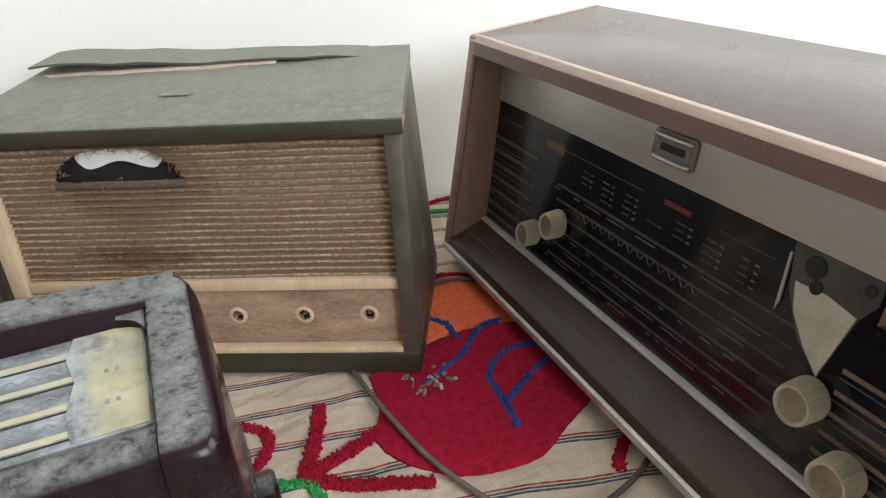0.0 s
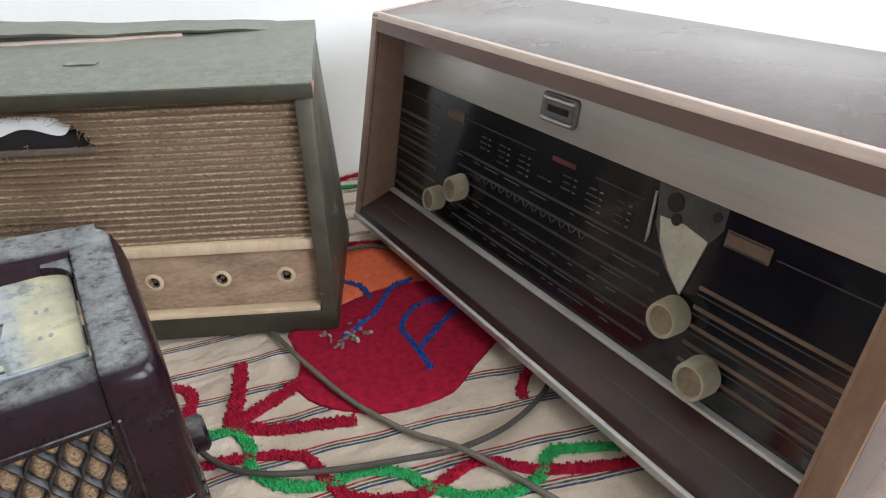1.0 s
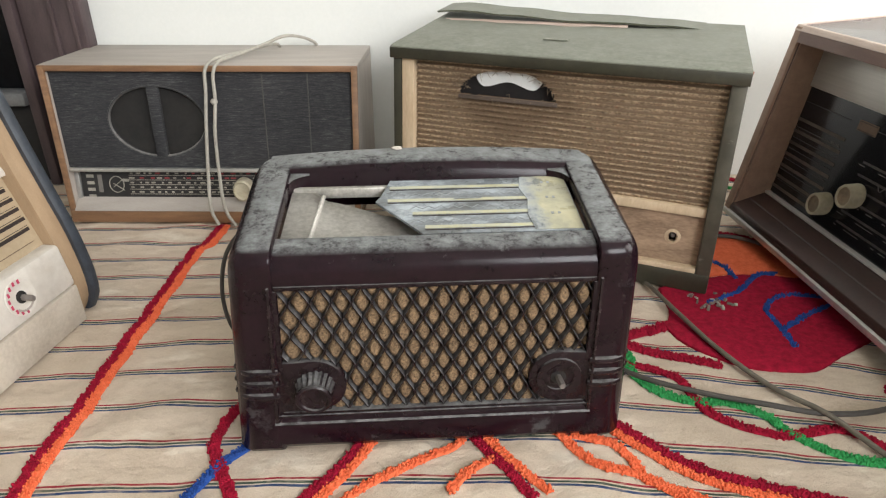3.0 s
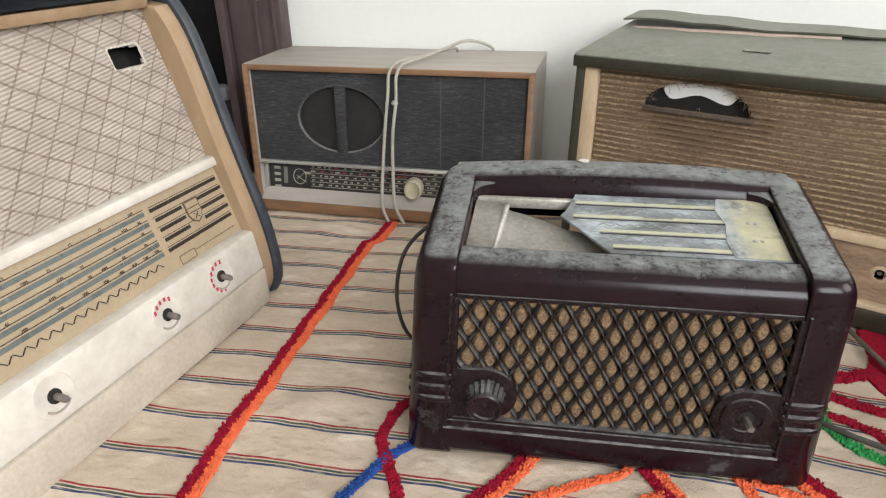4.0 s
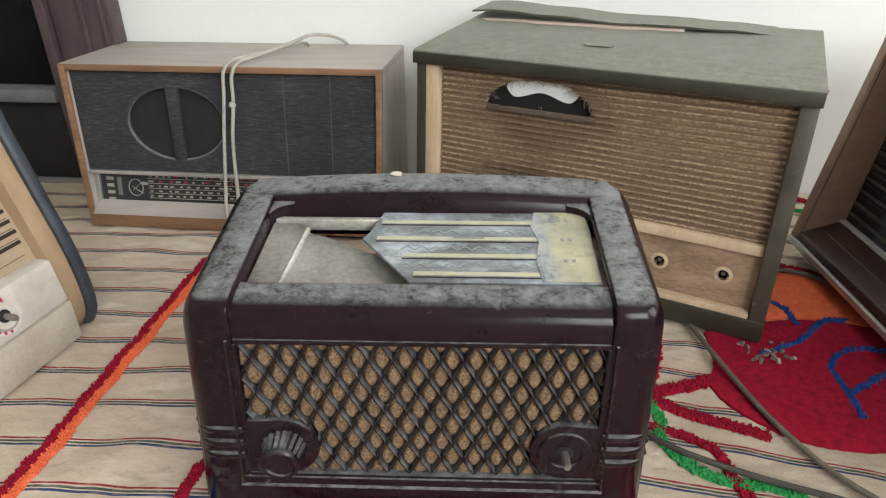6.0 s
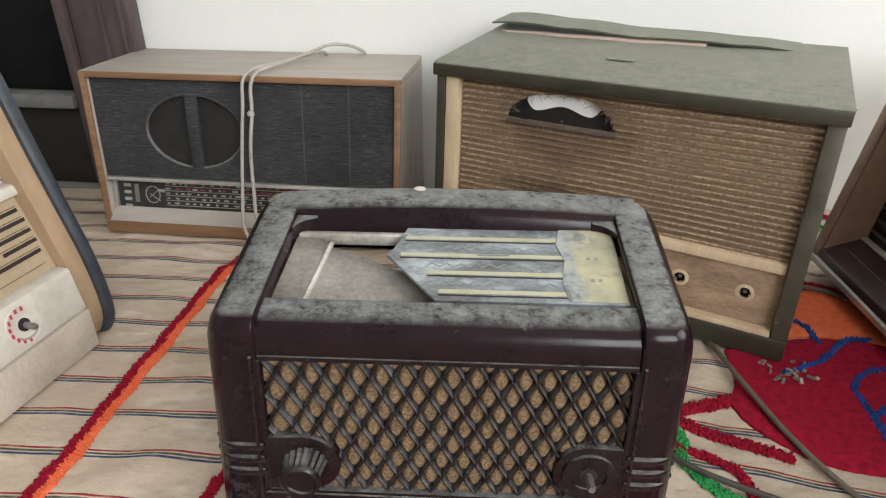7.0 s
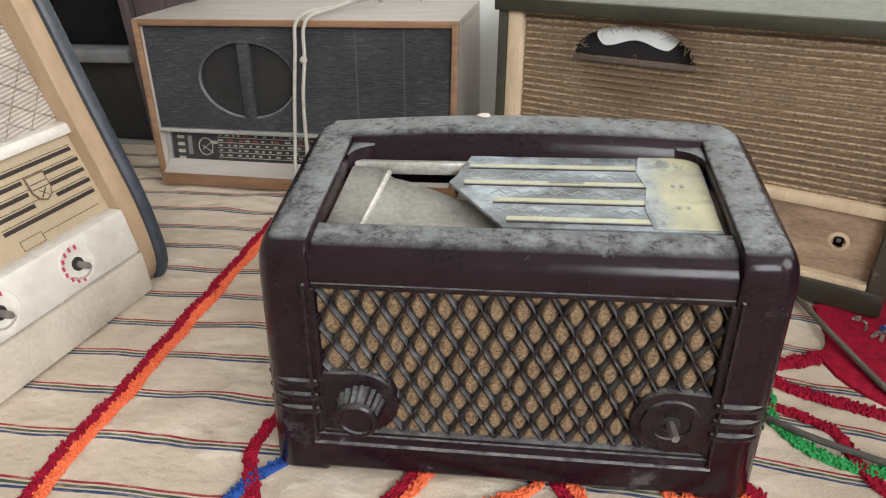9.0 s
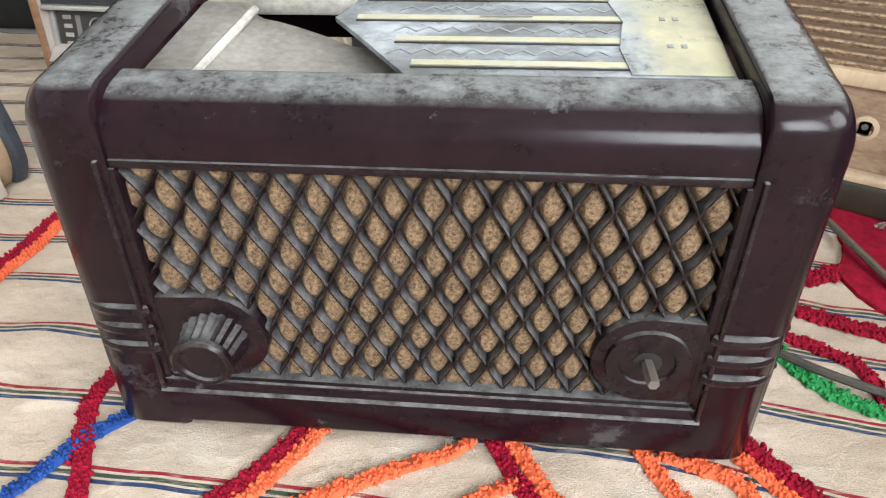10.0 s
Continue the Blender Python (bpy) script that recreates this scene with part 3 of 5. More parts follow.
def patch(name, outline, material, height=0.004, label=""):
    """A closed tufted field: a raised sheet with an uneven, softly rounded edge."""
    path = smooth_path([(x, y, 0) for x, y in (*outline, outline[0])], 0.004)[:-1]
    c = sum(path, Vector()) / len(path)
    bm = bmesh.new()
    rings = []
    for f, h in ((1.0, -0.5), (0.995, 0.7), (0.975, 1.0), (0.8, 1.05), (0.6, 1.0), (0.4, 1.05), (0.2, 1.0)):
        ring = []
        for i, p in enumerate(path):
            q = c + (p - c) * (f + (0.012 * noise.noise(p * 160) if f > 0.97 else 0))
            ring.append((q.x, q.y, rug_height(q.x, q.y) + height * h + 0.0008 * noise.noise(q * 240)))
        rings.append(ring)
    bm = grid_mesh(rings, True)
    bm.verts.ensure_lookup_table()
    bm.faces.new(bm.verts[-len(path):])
    return part(name, bm, material, rug, label)


patch("field", [(0.439, 0.258), (0.433, 0.205), (0.416, 0.168), (0.426, 0.134), (0.448, 0.107), (0.476, 0.088), (0.51, 0.078), (0.55, 0.079), (0.585, 0.098), (0.625, 0.118), (0.68, 0.15), (0.70, 0.22), (0.66, 0.262), (0.60, 0.285), (0.54, 0.288), (0.49, 0.275)], PILE_RED, label="crimson tufted field")
patch("field", [(0.50, 0.285), (0.55, 0.292), (0.60, 0.288), (0.66, 0.268), (0.705, 0.30), (0.69, 0.36), (0.63, 0.395), (0.575, 0.412), (0.52, 0.38), (0.49, 0.33)], PILE_ORANGE, 0.0036, "orange tufted field")
stem = [(-0.178, 0.505), (-0.183, 0.447), (-0.186, 0.430), (-0.196, 0.421), (-0.197, 0.40), (-0.202, 0.32), (-0.208, 0.22), (-0.212, 0.13), (-0.217, 0.045), (-0.221, -0.03), (-0.219, -0.10), (-0.222, -0.2), (-0.23, -0.36)]
stem = [(p.x + 0.004 * noise.noise(Vector((0, p.y * 24, 0))), p.y) for p in smooth_path([(x, y, 0) for x, y in stem], 0.02)]
tufts("tufted_line", [(x - 0.005, y) for x, y in stem], 0.0095, PILE_RED)
tufts("tufted_line", [(x + 0.005, y) for x, y in stem], 0.0095, PILE_ORANGE)
for width, material, points in (
    (0.013, PILE_RED, [(0.379, 0.236), (0.362, 0.186), (0.347, 0.151), (0.371, 0.129), (0.41, 0.11), (0.446, 0.093)]),
    (0.014, PILE_RED, [(0.347, 0.151), (0.381, 0.159), (0.43, 0.178)]),
    (0.010, PILE_RED, [(0.29, 0.247), (0.308, 0.239), (0.323, 0.221), (0.319, 0.197), (0.304, 0.180)]),
    (0.010, PILE_GREEN, [(0.315, 0.155), (0.33, 0.148), (0.347, 0.139), (0.352, 0.109), (0.346, 0.085), (0.365, 0.054), (0.398, 0.036), (0.424, 0.034), (0.456, 0.013), (0.468, -0.013)]),
    (0.010, PILE_GREEN, [(0.468, -0.013), (0.495, -0.041), (0.52, -0.054), (0.551, -0.053), (0.58, -0.037), (0.633, -0.063), (0.68, -0.085)]),
    (0.010, PILE_RED, [(0.311, 0.116), (0.351, 0.101), (0.389, 0.076), (0.398, 0.036), (0.411, 0.009), (0.452, -0.013), (0.487, -0.011), (0.521, -0.012), (0.556, -0.047), (0.623, -0.08), (0.68, -0.10)]),
    (0.012, PILE_RED, [(0.53, 0.43), (0.578, 0.419), (0.606, 0.412), (0.65, 0.385)]),
    (0.012, PILE_RED, [(0.650, 0.655), (0.673, 0.653), (0.70, 0.655), (0.74, 0.64)]),
    (0.010, PILE_GREEN, [(0.64, 0.618), (0.66, 0.613), (0.69, 0.606), (0.74, 0.59)]),
    (0.010, PILE_RED, [(0.600, 0.035), (0.612, 0.05), (0.632, 0.065), (0.66, 0.07)]),
    (0.010, PILE_RED, [(0.300, 0.020), (0.329, -0.014), (0.359, -0.043), (0.387, -0.061), (0.429, -0.079), (0.471, -0.095), (0.513, -0.110), (0.575, -0.14), (0.65, -0.17)]),
    (0.008, PILE_ORANGE, [(0.293, 0.012), (0.322, -0.022), (0.353, -0.052), (0.384, -0.071), (0.427, -0.090), (0.47, -0.107), (0.52, -0.13)]),
    (0.009, PILE_ORANGE, [(0.245, 0.008), (0.253, -0.006), (0.262, -0.022), (0.278, -0.040), (0.31, -0.052), (0.332, -0.073), (0.35, -0.095)]),
    (0.009, PILE_ORANGE, [(0.262, 0.0), (0.280, -0.007), (0.296, -0.014), (0.307, -0.034), (0.31, -0.052), (0.322, -0.062), (0.365, -0.090), (0.40, -0.12)]),
    (0.009, PILE_RED, [(0.064, 0.004), (0.055, -0.012), (0.042, -0.030), (0.026, -0.046), (0.0, -0.075)]),
    (0.008, PILE_ORANGE, [(0.073, 0.002), (0.064, -0.014), (0.051, -0.033), (0.036, -0.050), (0.01, -0.08)]),
    (0.008, PILE_ORANGE, [(0.158, 0.004), (0.145, -0.010), (0.125, -0.018), (0.100, -0.031), (0.07, -0.047), (0.04, -0.07)]),
    (0.009, PILE_RED, [(0.168, 0.004), (0.176, -0.010), (0.182, -0.024), (0.195, -0.042), (0.21, -0.07)]),
    (0.008, PILE_ORANGE, [(0.178, 0.004), (0.187, -0.010), (0.194, -0.024), (0.206, -0.040), (0.225, -0.065)]),
    (0.008, PILE_ORANGE, [(0.182, -0.025), (0.17, -0.032), (0.158, -0.04), (0.14, -0.06)]),
    (0.009, PILE_BLUE, [(-0.035, 0.012), (-0.047, 0.0), (-0.061, -0.015), (-0.071, -0.034), (-0.081, -0.053), (-0.10, -0.09)]),
    (0.010, PILE_RED, [(-0.05, 0.075), (-0.065, 0.05), (-0.073, 0.015), (-0.066, -0.008), (-0.059, -0.022), (-0.050, -0.040), (-0.035, -0.075)]),
    (0.011, PILE_BLUE, [(0.66, -0.155), (0.632, -0.150), (0.602, -0.147), (0.565, -0.150)]),
):
    tufts("tufted_line", points, width, material)
for points in ([(0.490, 0.220), (0.541, 0.245), (0.583, 0.282), (0.614, 0.288)], [(0.645, 0.222), (0.595, 0.232), (0.556, 0.203), (0.551, 0.161), (0.545, 0.119)], [(0.549, 0.153), (0.59, 0.18), (0.642, 0.205)], [(0.530, 0.333), (0.55, 0.312), (0.554, 0.278)]):
    tufts("tufted_line", points, 0.006, PILE_BLUE, 0.0075)

# ---- dark bakelite set ----
def bakelite_outline(inset=0.0, front=0.0, top0=0.199, radius=0.026, top1=0.222, cut=0.0):
    """The set's side outline (y, z): upright front, rounded shoulder, top that rises towards the back."""
    f, top0, back, top1 = front + inset, top0 - inset, 0.172 - inset - cut, top1 - inset - cut * 0.14
    pts = [(f + 0.004, -0.003), (f, 0.003), (f, top0 - radius - 0.004)]
    for k in range(1, 8):
        a = math.pi / 2 * k / 8
        pts.append((f + radius * (1 - math.cos(a)), top0 - radius + radius * math.sin(a)))
    pts += [(f + radius + 0.004, top0 + 0.001), (back - 0.014, top1), (back - 0.004, top1 - 0.004), (back, top1 - 0.014), (back, -0.003)]
    return pts


def bakelite_set():
    ob = thing("bakelite_radio", pose(0.1345, -0.001, 0.0), "small dark brown bakelite table radio, dusty, with broken scale glass", "radio")
    case = bmesh.new()
    for s in (-1, 1):
        rows = []
        for x, i, cut in ((0.1305, 0.0030, 0), (0.1308, 0.0014, 0), (0.1318, 0.0004, 0), (0.1335, 0.0, 0), (0.142, 0.0, 0.0012), (0.150, 0.0, 0.004), (0.156, 0.0008, 0.008), (0.161, 0.003, 0.014), (0.1645, 0.007, 0.022), (0.1662, 0.012, 0.030), (0.1667, 0.018, 0.036)):
            rows.append([(s * x, y, z) for y, z in bakelite_outline(i, -0.004, 0.2012, 0.016, 0.225, cut)])
        side = grid_mesh(rows, True, True)
        me = bpy.data.meshes.new("tmp")
        side.to_mesh(me)
        side.free()
        case.from_mesh(me)
        bpy.data.meshes.remove(me)
    o = bakelite_outline(0.0, -0.0015, 0.1968, 0.022)
    bar = [(-0.0015, 0.1665), *o[3:11], (0.0275, 0.1979), (0.0296, 0.1968), (0.0304, 0.188), (0.020, 0.1665)]
    add_prism(case, bar, -0.1325, 0.1303)
    crest = [(0.1235, 0.194), (0.1240, 0.204), (0.1265, 0.2130), (0.1300, 0.2190), (0.1345, 0.2222), (0.142, 0.2232), (0.158, 0.2254), (0.165, 0.2240), (0.1695, 0.2185), (0.1716, 0.211), (0.1716, 0.17), (0.162, 0.17), (0.160, 0.194)]
    rows = []
    for k in range(41):
        x = -0.152 + 0.304 * k / 40
        arch = 0.0058 * (1 - (x / 0.150) ** 2) - 0.0012
        rows.append([(x, y, z + (arch if z > 0.2 else 0.0) + (0.0005 * noise.noise(Vector((x * 40, y * 90, 2))) if 0.134 < y < 0.16 else 0.0)) for y, z in crest])
    back_bar = grid_mesh(rows, True, True)
    me = bpy.data.meshes.new("tmp")
    back_bar.to_mesh(me)
    back_bar.free()
    case.from_mesh(me)
    bpy.data.meshes.remove(me)
    add_prism(case, [(0.0, 0.001), (-0.0042, 0.007), (-0.0044, 0.033), (-0.002, 0.037), (0.004, 0.0385), (0.03, 0.0385), (0.03, 0.001)], -0.134, 0.134)
    add_box(case, -0.131, 0.131, 0.03, 0.165, 0.004, 0.012)
    for s in (-1, 1):  # rounded inner corners of the top opening
        r = 0.019
        out = [(s * 0.1330, 0.1300), (s * (0.1315 - r), 0.1300), (s * (0.1315 - r), 0.1245)]
        out += [(s * (0.1315 - r + r * math.sin(q)), 0.1245 - r + r * math.cos(q)) for q in (math.pi / 2 * k / 6 for k in range(7))]
        out += [(s * 0.1325, 0.104)]
        tilt_ = Matrix.Identity(4)
        tilt_[2][1], tilt_[2][3] = 0.155, 0.0
        b3 = slab(out, 0.172, 0.1972, tilt_, 0.0012)
        me = bpy.data.meshes.new("tmp")
        b3.to_mesh(me)
        b3.free()
        case.from_mesh(me)
        bpy.data.meshes.remove(me)
    part("case", case, BAKELITE, ob)
    for s in (-1, 1):
        for z in (0.062, 0.0745, 0.087):
            xs_ = ((0.1335, -0.0020), (0.136, -0.0032), (0.148, -0.0032), (0.1565, 0.0000), (0.1618, 0.0075), (0.1642, 0.020), (0.1642, 0.14))
            part("ridge", tube([(s * x, y, z) for x, y in xs_], 0.0040, 10, 0.004), BAKELITE_BARE, ob)
    # moulding round the cloth
    rim = bmesh.new()
    for z0, z1 in ((0.1655, 0.1695), (0.0385, 0.0425)):
        add_box(rim, -0.1305, 0.1305, -0.003, 0.0165, z0, z1, 0.001)
    for s in (-1, 1):
        add_box(rim, s * 0.1305 - 0.0022, s * 0.1305 + 0.0022, -0.003, 0.0165, 0.0427, 0.1653, 0.001)
    part("grille_moulding", rim, BAKELITE_BARE, ob)
    sill = bmesh.new()
    add_prism(sill, [(-0.0052, 0.0300), (-0.0060, 0.0312), (-0.0052, 0.0326), (-0.0036, 0.0330), (-0.0036, 0.0300)], -0.1355, 0.1355)
    add_prism(sill, [(-0.0030, 0.0376), (-0.0046, 0.0384), (-0.0046, 0.0398), (0.0, 0.0402), (0.0, 0.0376)], -0.1335, 0.1335)
    for s in (-1, 1):
        add_box(sill, s * 0.1340 - 0.0011, s * 0.1340 + 0.0011, -0.0062, -0.0028, 0.0330, 0.1700, 0.0007)
    part("sill_moulding", sill, VANE, ob, "dusty raised line round the grille")
    rows = []
    for j in range(133):
        z = 0.0385 + 0.001 * j - 0.0005
        swing = math.cos(2 * math.pi * (z - 0.1655) / 0.0310)
        row = []
        for i in range(261):
            x = -0.130 + 0.001 * i
            puff = min(1.0, abs(math.sin(math.pi * (x + 0.1256) / 0.008415) + swing) / 1.3) ** 0.57
            row.append((x, 0.0106 - 0.0082 * puff, z))
        rows.append(row)
    part("grille_cloth", grid_mesh(rows), SHELL_CLOTH, ob, "brown speckled cloth behind the vanes")
    # wavy upright vanes, each mirrored to the next
    pitch, tall = 0.008415, 0.0310
    for k in range(31):
        rows = []
        for j in range(49):
            z = 0.0425 + 0.123 * j / 48
            w = math.cos(2 * math.pi * (z - 0.1655) / tall)
            x = (1 if k % 2 else -1) * (pitch / 2 - 0.0002) * (0.1 * w + 0.9 * math.asin(0.96 * w) / math.asin(0.96)) - 0.1256 + k * pitch
            rows.append([(x - 0.0004, 0.0000, z), (x + 0.0004, 0.0000, z), (x + 0.0006, 0.0008, z), (x + 0.0009, 0.0122, z), (x - 0.0009, 0.0122, z), (x - 0.0006, 0.0008, z)])
        part("vane", grid_mesh(rows, True, True), VANE, ob)
    # knob plates in the lower corners
    for s in (-1, 1):
        c, r = (0.106, 0.070), 0.0262
        out = [(s * 0.1305, 0.0428), (s * 0.1305, 0.0945), (s * c[0], 0.0962)]
        out += [(s * (c[0] - r * math.sin(a)), c[1] + r * math.cos(a)) for a in (math.pi * k / 14 for k in range(1, 14))]
        out += [(s * c[0], 0.0435)]
        m = Matrix(((1, 0, 0, 0), (0, 0, -1, 0.006), (0, 1, 0, 0), (0, 0, 0, 1)))
        plate = part("knob_plate", slab(out, 0.0, 0.0085, m, 0.0012), BAKELITE_BARE, ob)
        if s < 0:
            at = Matrix.Translation((-0.105, -0.002, 0.071))
            knob = part("knob", lathe([(0.0160, 0.0), (0.0160, 0.003), (0.0150, 0.006), (0.0134, 0.0165), (0.0125, 0.0185)], at, 72, 0.10, 18), BAKELITE_BARE, ob, "fluted dark knob")
            part("knob_face", lathe([(0.0136, 0.0165), (0.0142, 0.0175), (0.0142, 0.0200), (0.0128, 0.0212), (0.0112, 0.0206), (0.0104, 0.0192), (0.0, 0.0189)], at), BAKELITE_BARE, knob)
        else:
            at = Matrix.Translation((0.106, -0.0025, 0.070))
            part("boss", lathe([(0.020, 0.0), (0.0195, 0.0022), (0.013, 0.0024), (0.0125, 0.001), (0.0, 0.001)], at), BAKELITE_BARE, ob)
            part("shaft_hole", lathe([(0.0068, 0.0), (0.0068, 0.0012), (0.0, 0.0013)], at), DARK, ob)
            part("shaft", lathe([(0.0031, 0.0), (0.0031, 0.016), (0.0026, 0.0175), (0.0, 0.0176)], at @ pose(0, 0, 0, -8, 0, 0), 6), STEEL, ob, "bare control shaft without its knob")
    # broken scale glass under the top opening
    zs = Matrix.Identity(4)
    zs[2][1], zs[2][3] = 0.165, 0.1865
    glass = part("scale_glass", slab([(-0.010, 0.036), (-0.030, 0.062), (-0.051, 0.088), (-0.046, 0.097), (-0.037, 0.127), (0.1285, 0.127), (0.1285, 0.036)], 0.0, 0.0022, zs), SCALE_GLASS, ob, "dusty broken scale glass with yellow bands", smooth=False)
    for y0, x0 in ((0.044, -0.008), (0.0655, -0.018), (0.087, -0.040), (0.109, -0.038)):
        part("band", slab([(x0, y0), (x0, y0 + 0.0042), (0.092, y0 + 0.0042), (0.092, y0)], 0.0022, 0.0024, zs), OLD_YELLOW, glass)
        part("rule", slab([(x0, y0 - 0.003), (x0, y0 - 0.0018), (0.094, y0 - 0.0018), (0.094, y0 - 0.003)], 0.0024, 0.0027, zs), DARK_PRINT, glass)
    for y0 in (0.0555, 0.0765, 0.098):
        wave = [(-0.02 + 0.0055 * k, y0 + (0.0022 if k % 2 else -0.0022)) for k in range(20)]
        rim_w = [(x, y + 0.0007) for x, y in wave] + [(x, y - 0.0007) for x, y in wave[::-1]]
        part("wave_line", slab(rim_w, 0.0023, 0.0025, zs), FADED, glass)
    part("end_panel", slab([(0.086, 0.0375), (0.083, 0.060), (0.087, 0.085), (0.082, 0.105), (0.086, 0.1255), (0.1275, 0.1255), (0.1275, 0.0375)], 0.0026, 0.0029, zs), FADED_END, glass, "yellowed end of the scale")
    for k, (x, y) in enumerate(((0.104, 0.112), (0.110, 0.112), (0.104, 0.086), (0.110, 0.086), (0.104, 0.060), (0.110, 0.060))):
        part("mark", slab([(x, y), (x, y + 0.003), (x + 0.0024, y + 0.003), (x + 0.0024, y)], 0.003, 0.0033, zs), FADED, glass)
    part("mark", slab([(0.02, 0.0885), (0.02, 0.0897), (0.045, 0.0897), (0.045, 0.0885)], 0.003, 0.0033, zs), FADED, glass)
    # metal chassis plate that shows where the glass is gone
    rows = []
    for k in range(25):
        u = k / 24
        x = -0.129 + 0.135 * u
        fold = 0.0075 if u < 0.17 else (0.0075 - 0.06 * (u - 0.17) if u < 0.25 else 0.0027 - 0.020 * (u - 0.25) ** 1.5)
        back = 0.117 if u < 0.17 else 0.110 - 0.062 * max(0.0, u - 0.2) ** 1.3
        rows.append([(x, y, 0.184 + fold + 0.13 * (y - 0.03) - 0.06 * u * max(0, y - 0.05)) for y in (0.030, 0.05, 0.07, 0.09, back)])
    bm = grid_mesh(rows)
    bmesh.ops.solidify(bm, geom=bm.faces[:], thickness=0.0015)
    part("chassis_plate", bm, DULL_METAL, ob, "bare grey metal plate inside the case")
    part("chassis_rail", box(-0.129, -0.03, 0.1165, 0.1235, 0.1955, 0.2060, 0.002), DULL_METAL, ob)
    part("plate_fold", tube([(-0.1055 + 0.0010 * k, 0.034 + 0.0125 * k, 0.1905 + 0.13 * (0.004 + 0.0125 * k)) for k in range(7)], 0.0024, 8, 0.006), DULL_METAL, ob, "bright folded edge of the metal plate")
    lump = bmesh.new()
    bmesh.ops.create_icosphere(lump, subdivisions=3, radius=0.0034)
    for v in lump.verts:
        v.co = Vector((v.co.x * 1.7, v.co.y, v.co.z * 0.62)) * (1 + 0.45 * noise.noise(v.co * 420)) + Vector((-0.030, 0.160, 0.2297))
    part("dust_lump", lump, FRAYED, ob, "small pale lump of dirt on the top edge")
    part("side_knob", lathe([(0.015, 0.0), (0.016, 0.003), (0.016, 0.012), (0.013, 0.015), (0.0, 0.0155)], pose(0.167, 0.105, 0.045, 0, 0, 90)), BAKELITE_BARE, ob, "grey side knob")
    # the case spreads a little towards its base, more so at one end
    reshape(ob, lambda x, y, z: (x + max(0.0, 1 - z / 0.2) * (0.0095 * x / 0.1667 - 0.0050) * min(1.0, max(0.0, (abs(x) - 0.110) / 0.030)), y, z))
    return ob


bakelite_set()


# ---- green set with ribbed cloth ----
def green_set():
    ob = thing("green_radio", pose(0.293, 0.336, 0, 0, 0, -27.1), "large green-grey wooden radio cabinet with torn ribbed brown cloth", "radio")
    w, d, h, rise, tilt = 0.2235, 0.232, 0.281, 0.020, 0.016

    def front(z):
        return tilt * z / h

    side = [(front(0.004), 0.004), (front(h), h - 0.001), (d, h + rise - 0.001), (d, 0.004)]
    right = prism(side, w - 0.017, w, 0.002)
    for v in right.verts:
        v.co.x -= 0.0155 * max(0.0, v.co.y / d) * max(0.0, v.co.z / h)
    part("side_panel", right, GREEN_SCUFFED, ob, "scuffed dark green side")
    part("side_panel", prism(side, -w, -w + 0.012, 0.002), GREEN_EDGE, ob)
    # top with a lifting, wavy sheet of veneer at the back
    rows = []
    for k in range(45):
        x = -w - 0.003 + (2 * w + 0.004) * k / 44
        sag = -0.003 * math.cos(x * 9) + 0.0015 * noise.noise(Vector((x * 20, 0, 0)))
        f, b = front(h) - 0.002, d + 0.002
        xb = x if x < 0 else x * 0.93
        xm = (x + xb) / 2
        rows.append([(x, f, h - 0.016), (x, f - 0.0008, h - 0.002), (x, f + 0.003, h), (xm, f + 0.5 * (b - f), h + rise * 0.5 + sag * 0.4), (xb, b, h + rise + sag), (xb, b, h + rise - 0.014)])
    part("top_panel", grid_mesh(rows, True, True), GREEN_VENEER, ob)
    part("front_edge", box(-w - 0.003, w + 0.001, front(h) - 0.0052, front(h) - 0.0030, h - 0.0165, h - 0.0025, 0.0008), GREEN_EDGE, ob, "dark green front edge of the top")
    rows = []
    for k in range(60):
        u = k / 59
        x = -w - 0.004 + (2 * w - 0.06) * u
        lift = 0.011 * (1 - u) ** 0.8 * (1 + 0.25 * math.sin(9 * u)) + 0.0022 * noise.noise(Vector((x * 18, 3, 0))) + 0.0015
        yy = d - 0.058 + 0.025 * u + 0.004 * noise.noise(Vector((x * 22, 9, 0)))
        zb = h + rise * (yy - 0.016) / d
        rows.append([(x, yy, zb + lift), (x, d + 0.006, h + rise + lift * 0.9), (x, d + 0.006, h + rise + lift * 0.9 - 0.002), (x, yy + 0.001, zb + lift - 0.0025)])
    part("lifted_veneer", grid_mesh(rows, True, True), GREEN_VENEER, ob, "warped strip of veneer lifting from the top")
    rows = []
    for k in range(40):
        u = k / 39
        x = -w + 0.004 + (2 * w - 0.17) * u
        yy = d - 0.060 + 0.025 * u + 0.004 * noise.noise(Vector((x * 22, 9, 0)))
        zb = h + rise * (yy - 0.016) / d
        wide = 0.007 * (1 - u) ** 0.8 + 0.001
        rows.append([(x, yy - 0.001 + wide, zb + 0.0022), (x, yy - 0.004, zb + 0.0010), (x, yy - 0.004, zb - 0.004), (x, yy - 0.001 + wide, zb - 0.004)])
    part("bare_strip", grid_mesh(rows, True, True), PINK_EDGE, ob, "pale bare wood under the lifted veneer")
    part("bottom_panel", box(-w, w, 0.0, d, 0.002, 0.028, 0.002), GREEN_EDGE, ob)
    part("post", prism([(front(0.03) + 0.002, 0.029), (front(h - 0.02) + 0.002, h - 0.016), (0.03, h - 0.016), (0.03, 0.029)], -w + 0.0125, -w + 0.030, 0.001), PALE_WOOD, ob, "pale bare wooden post")
    m = lean(0.012, tilt / h)
    # control panel with three drilled holes
    xl, xr = -w + 0.031, w - 0.018
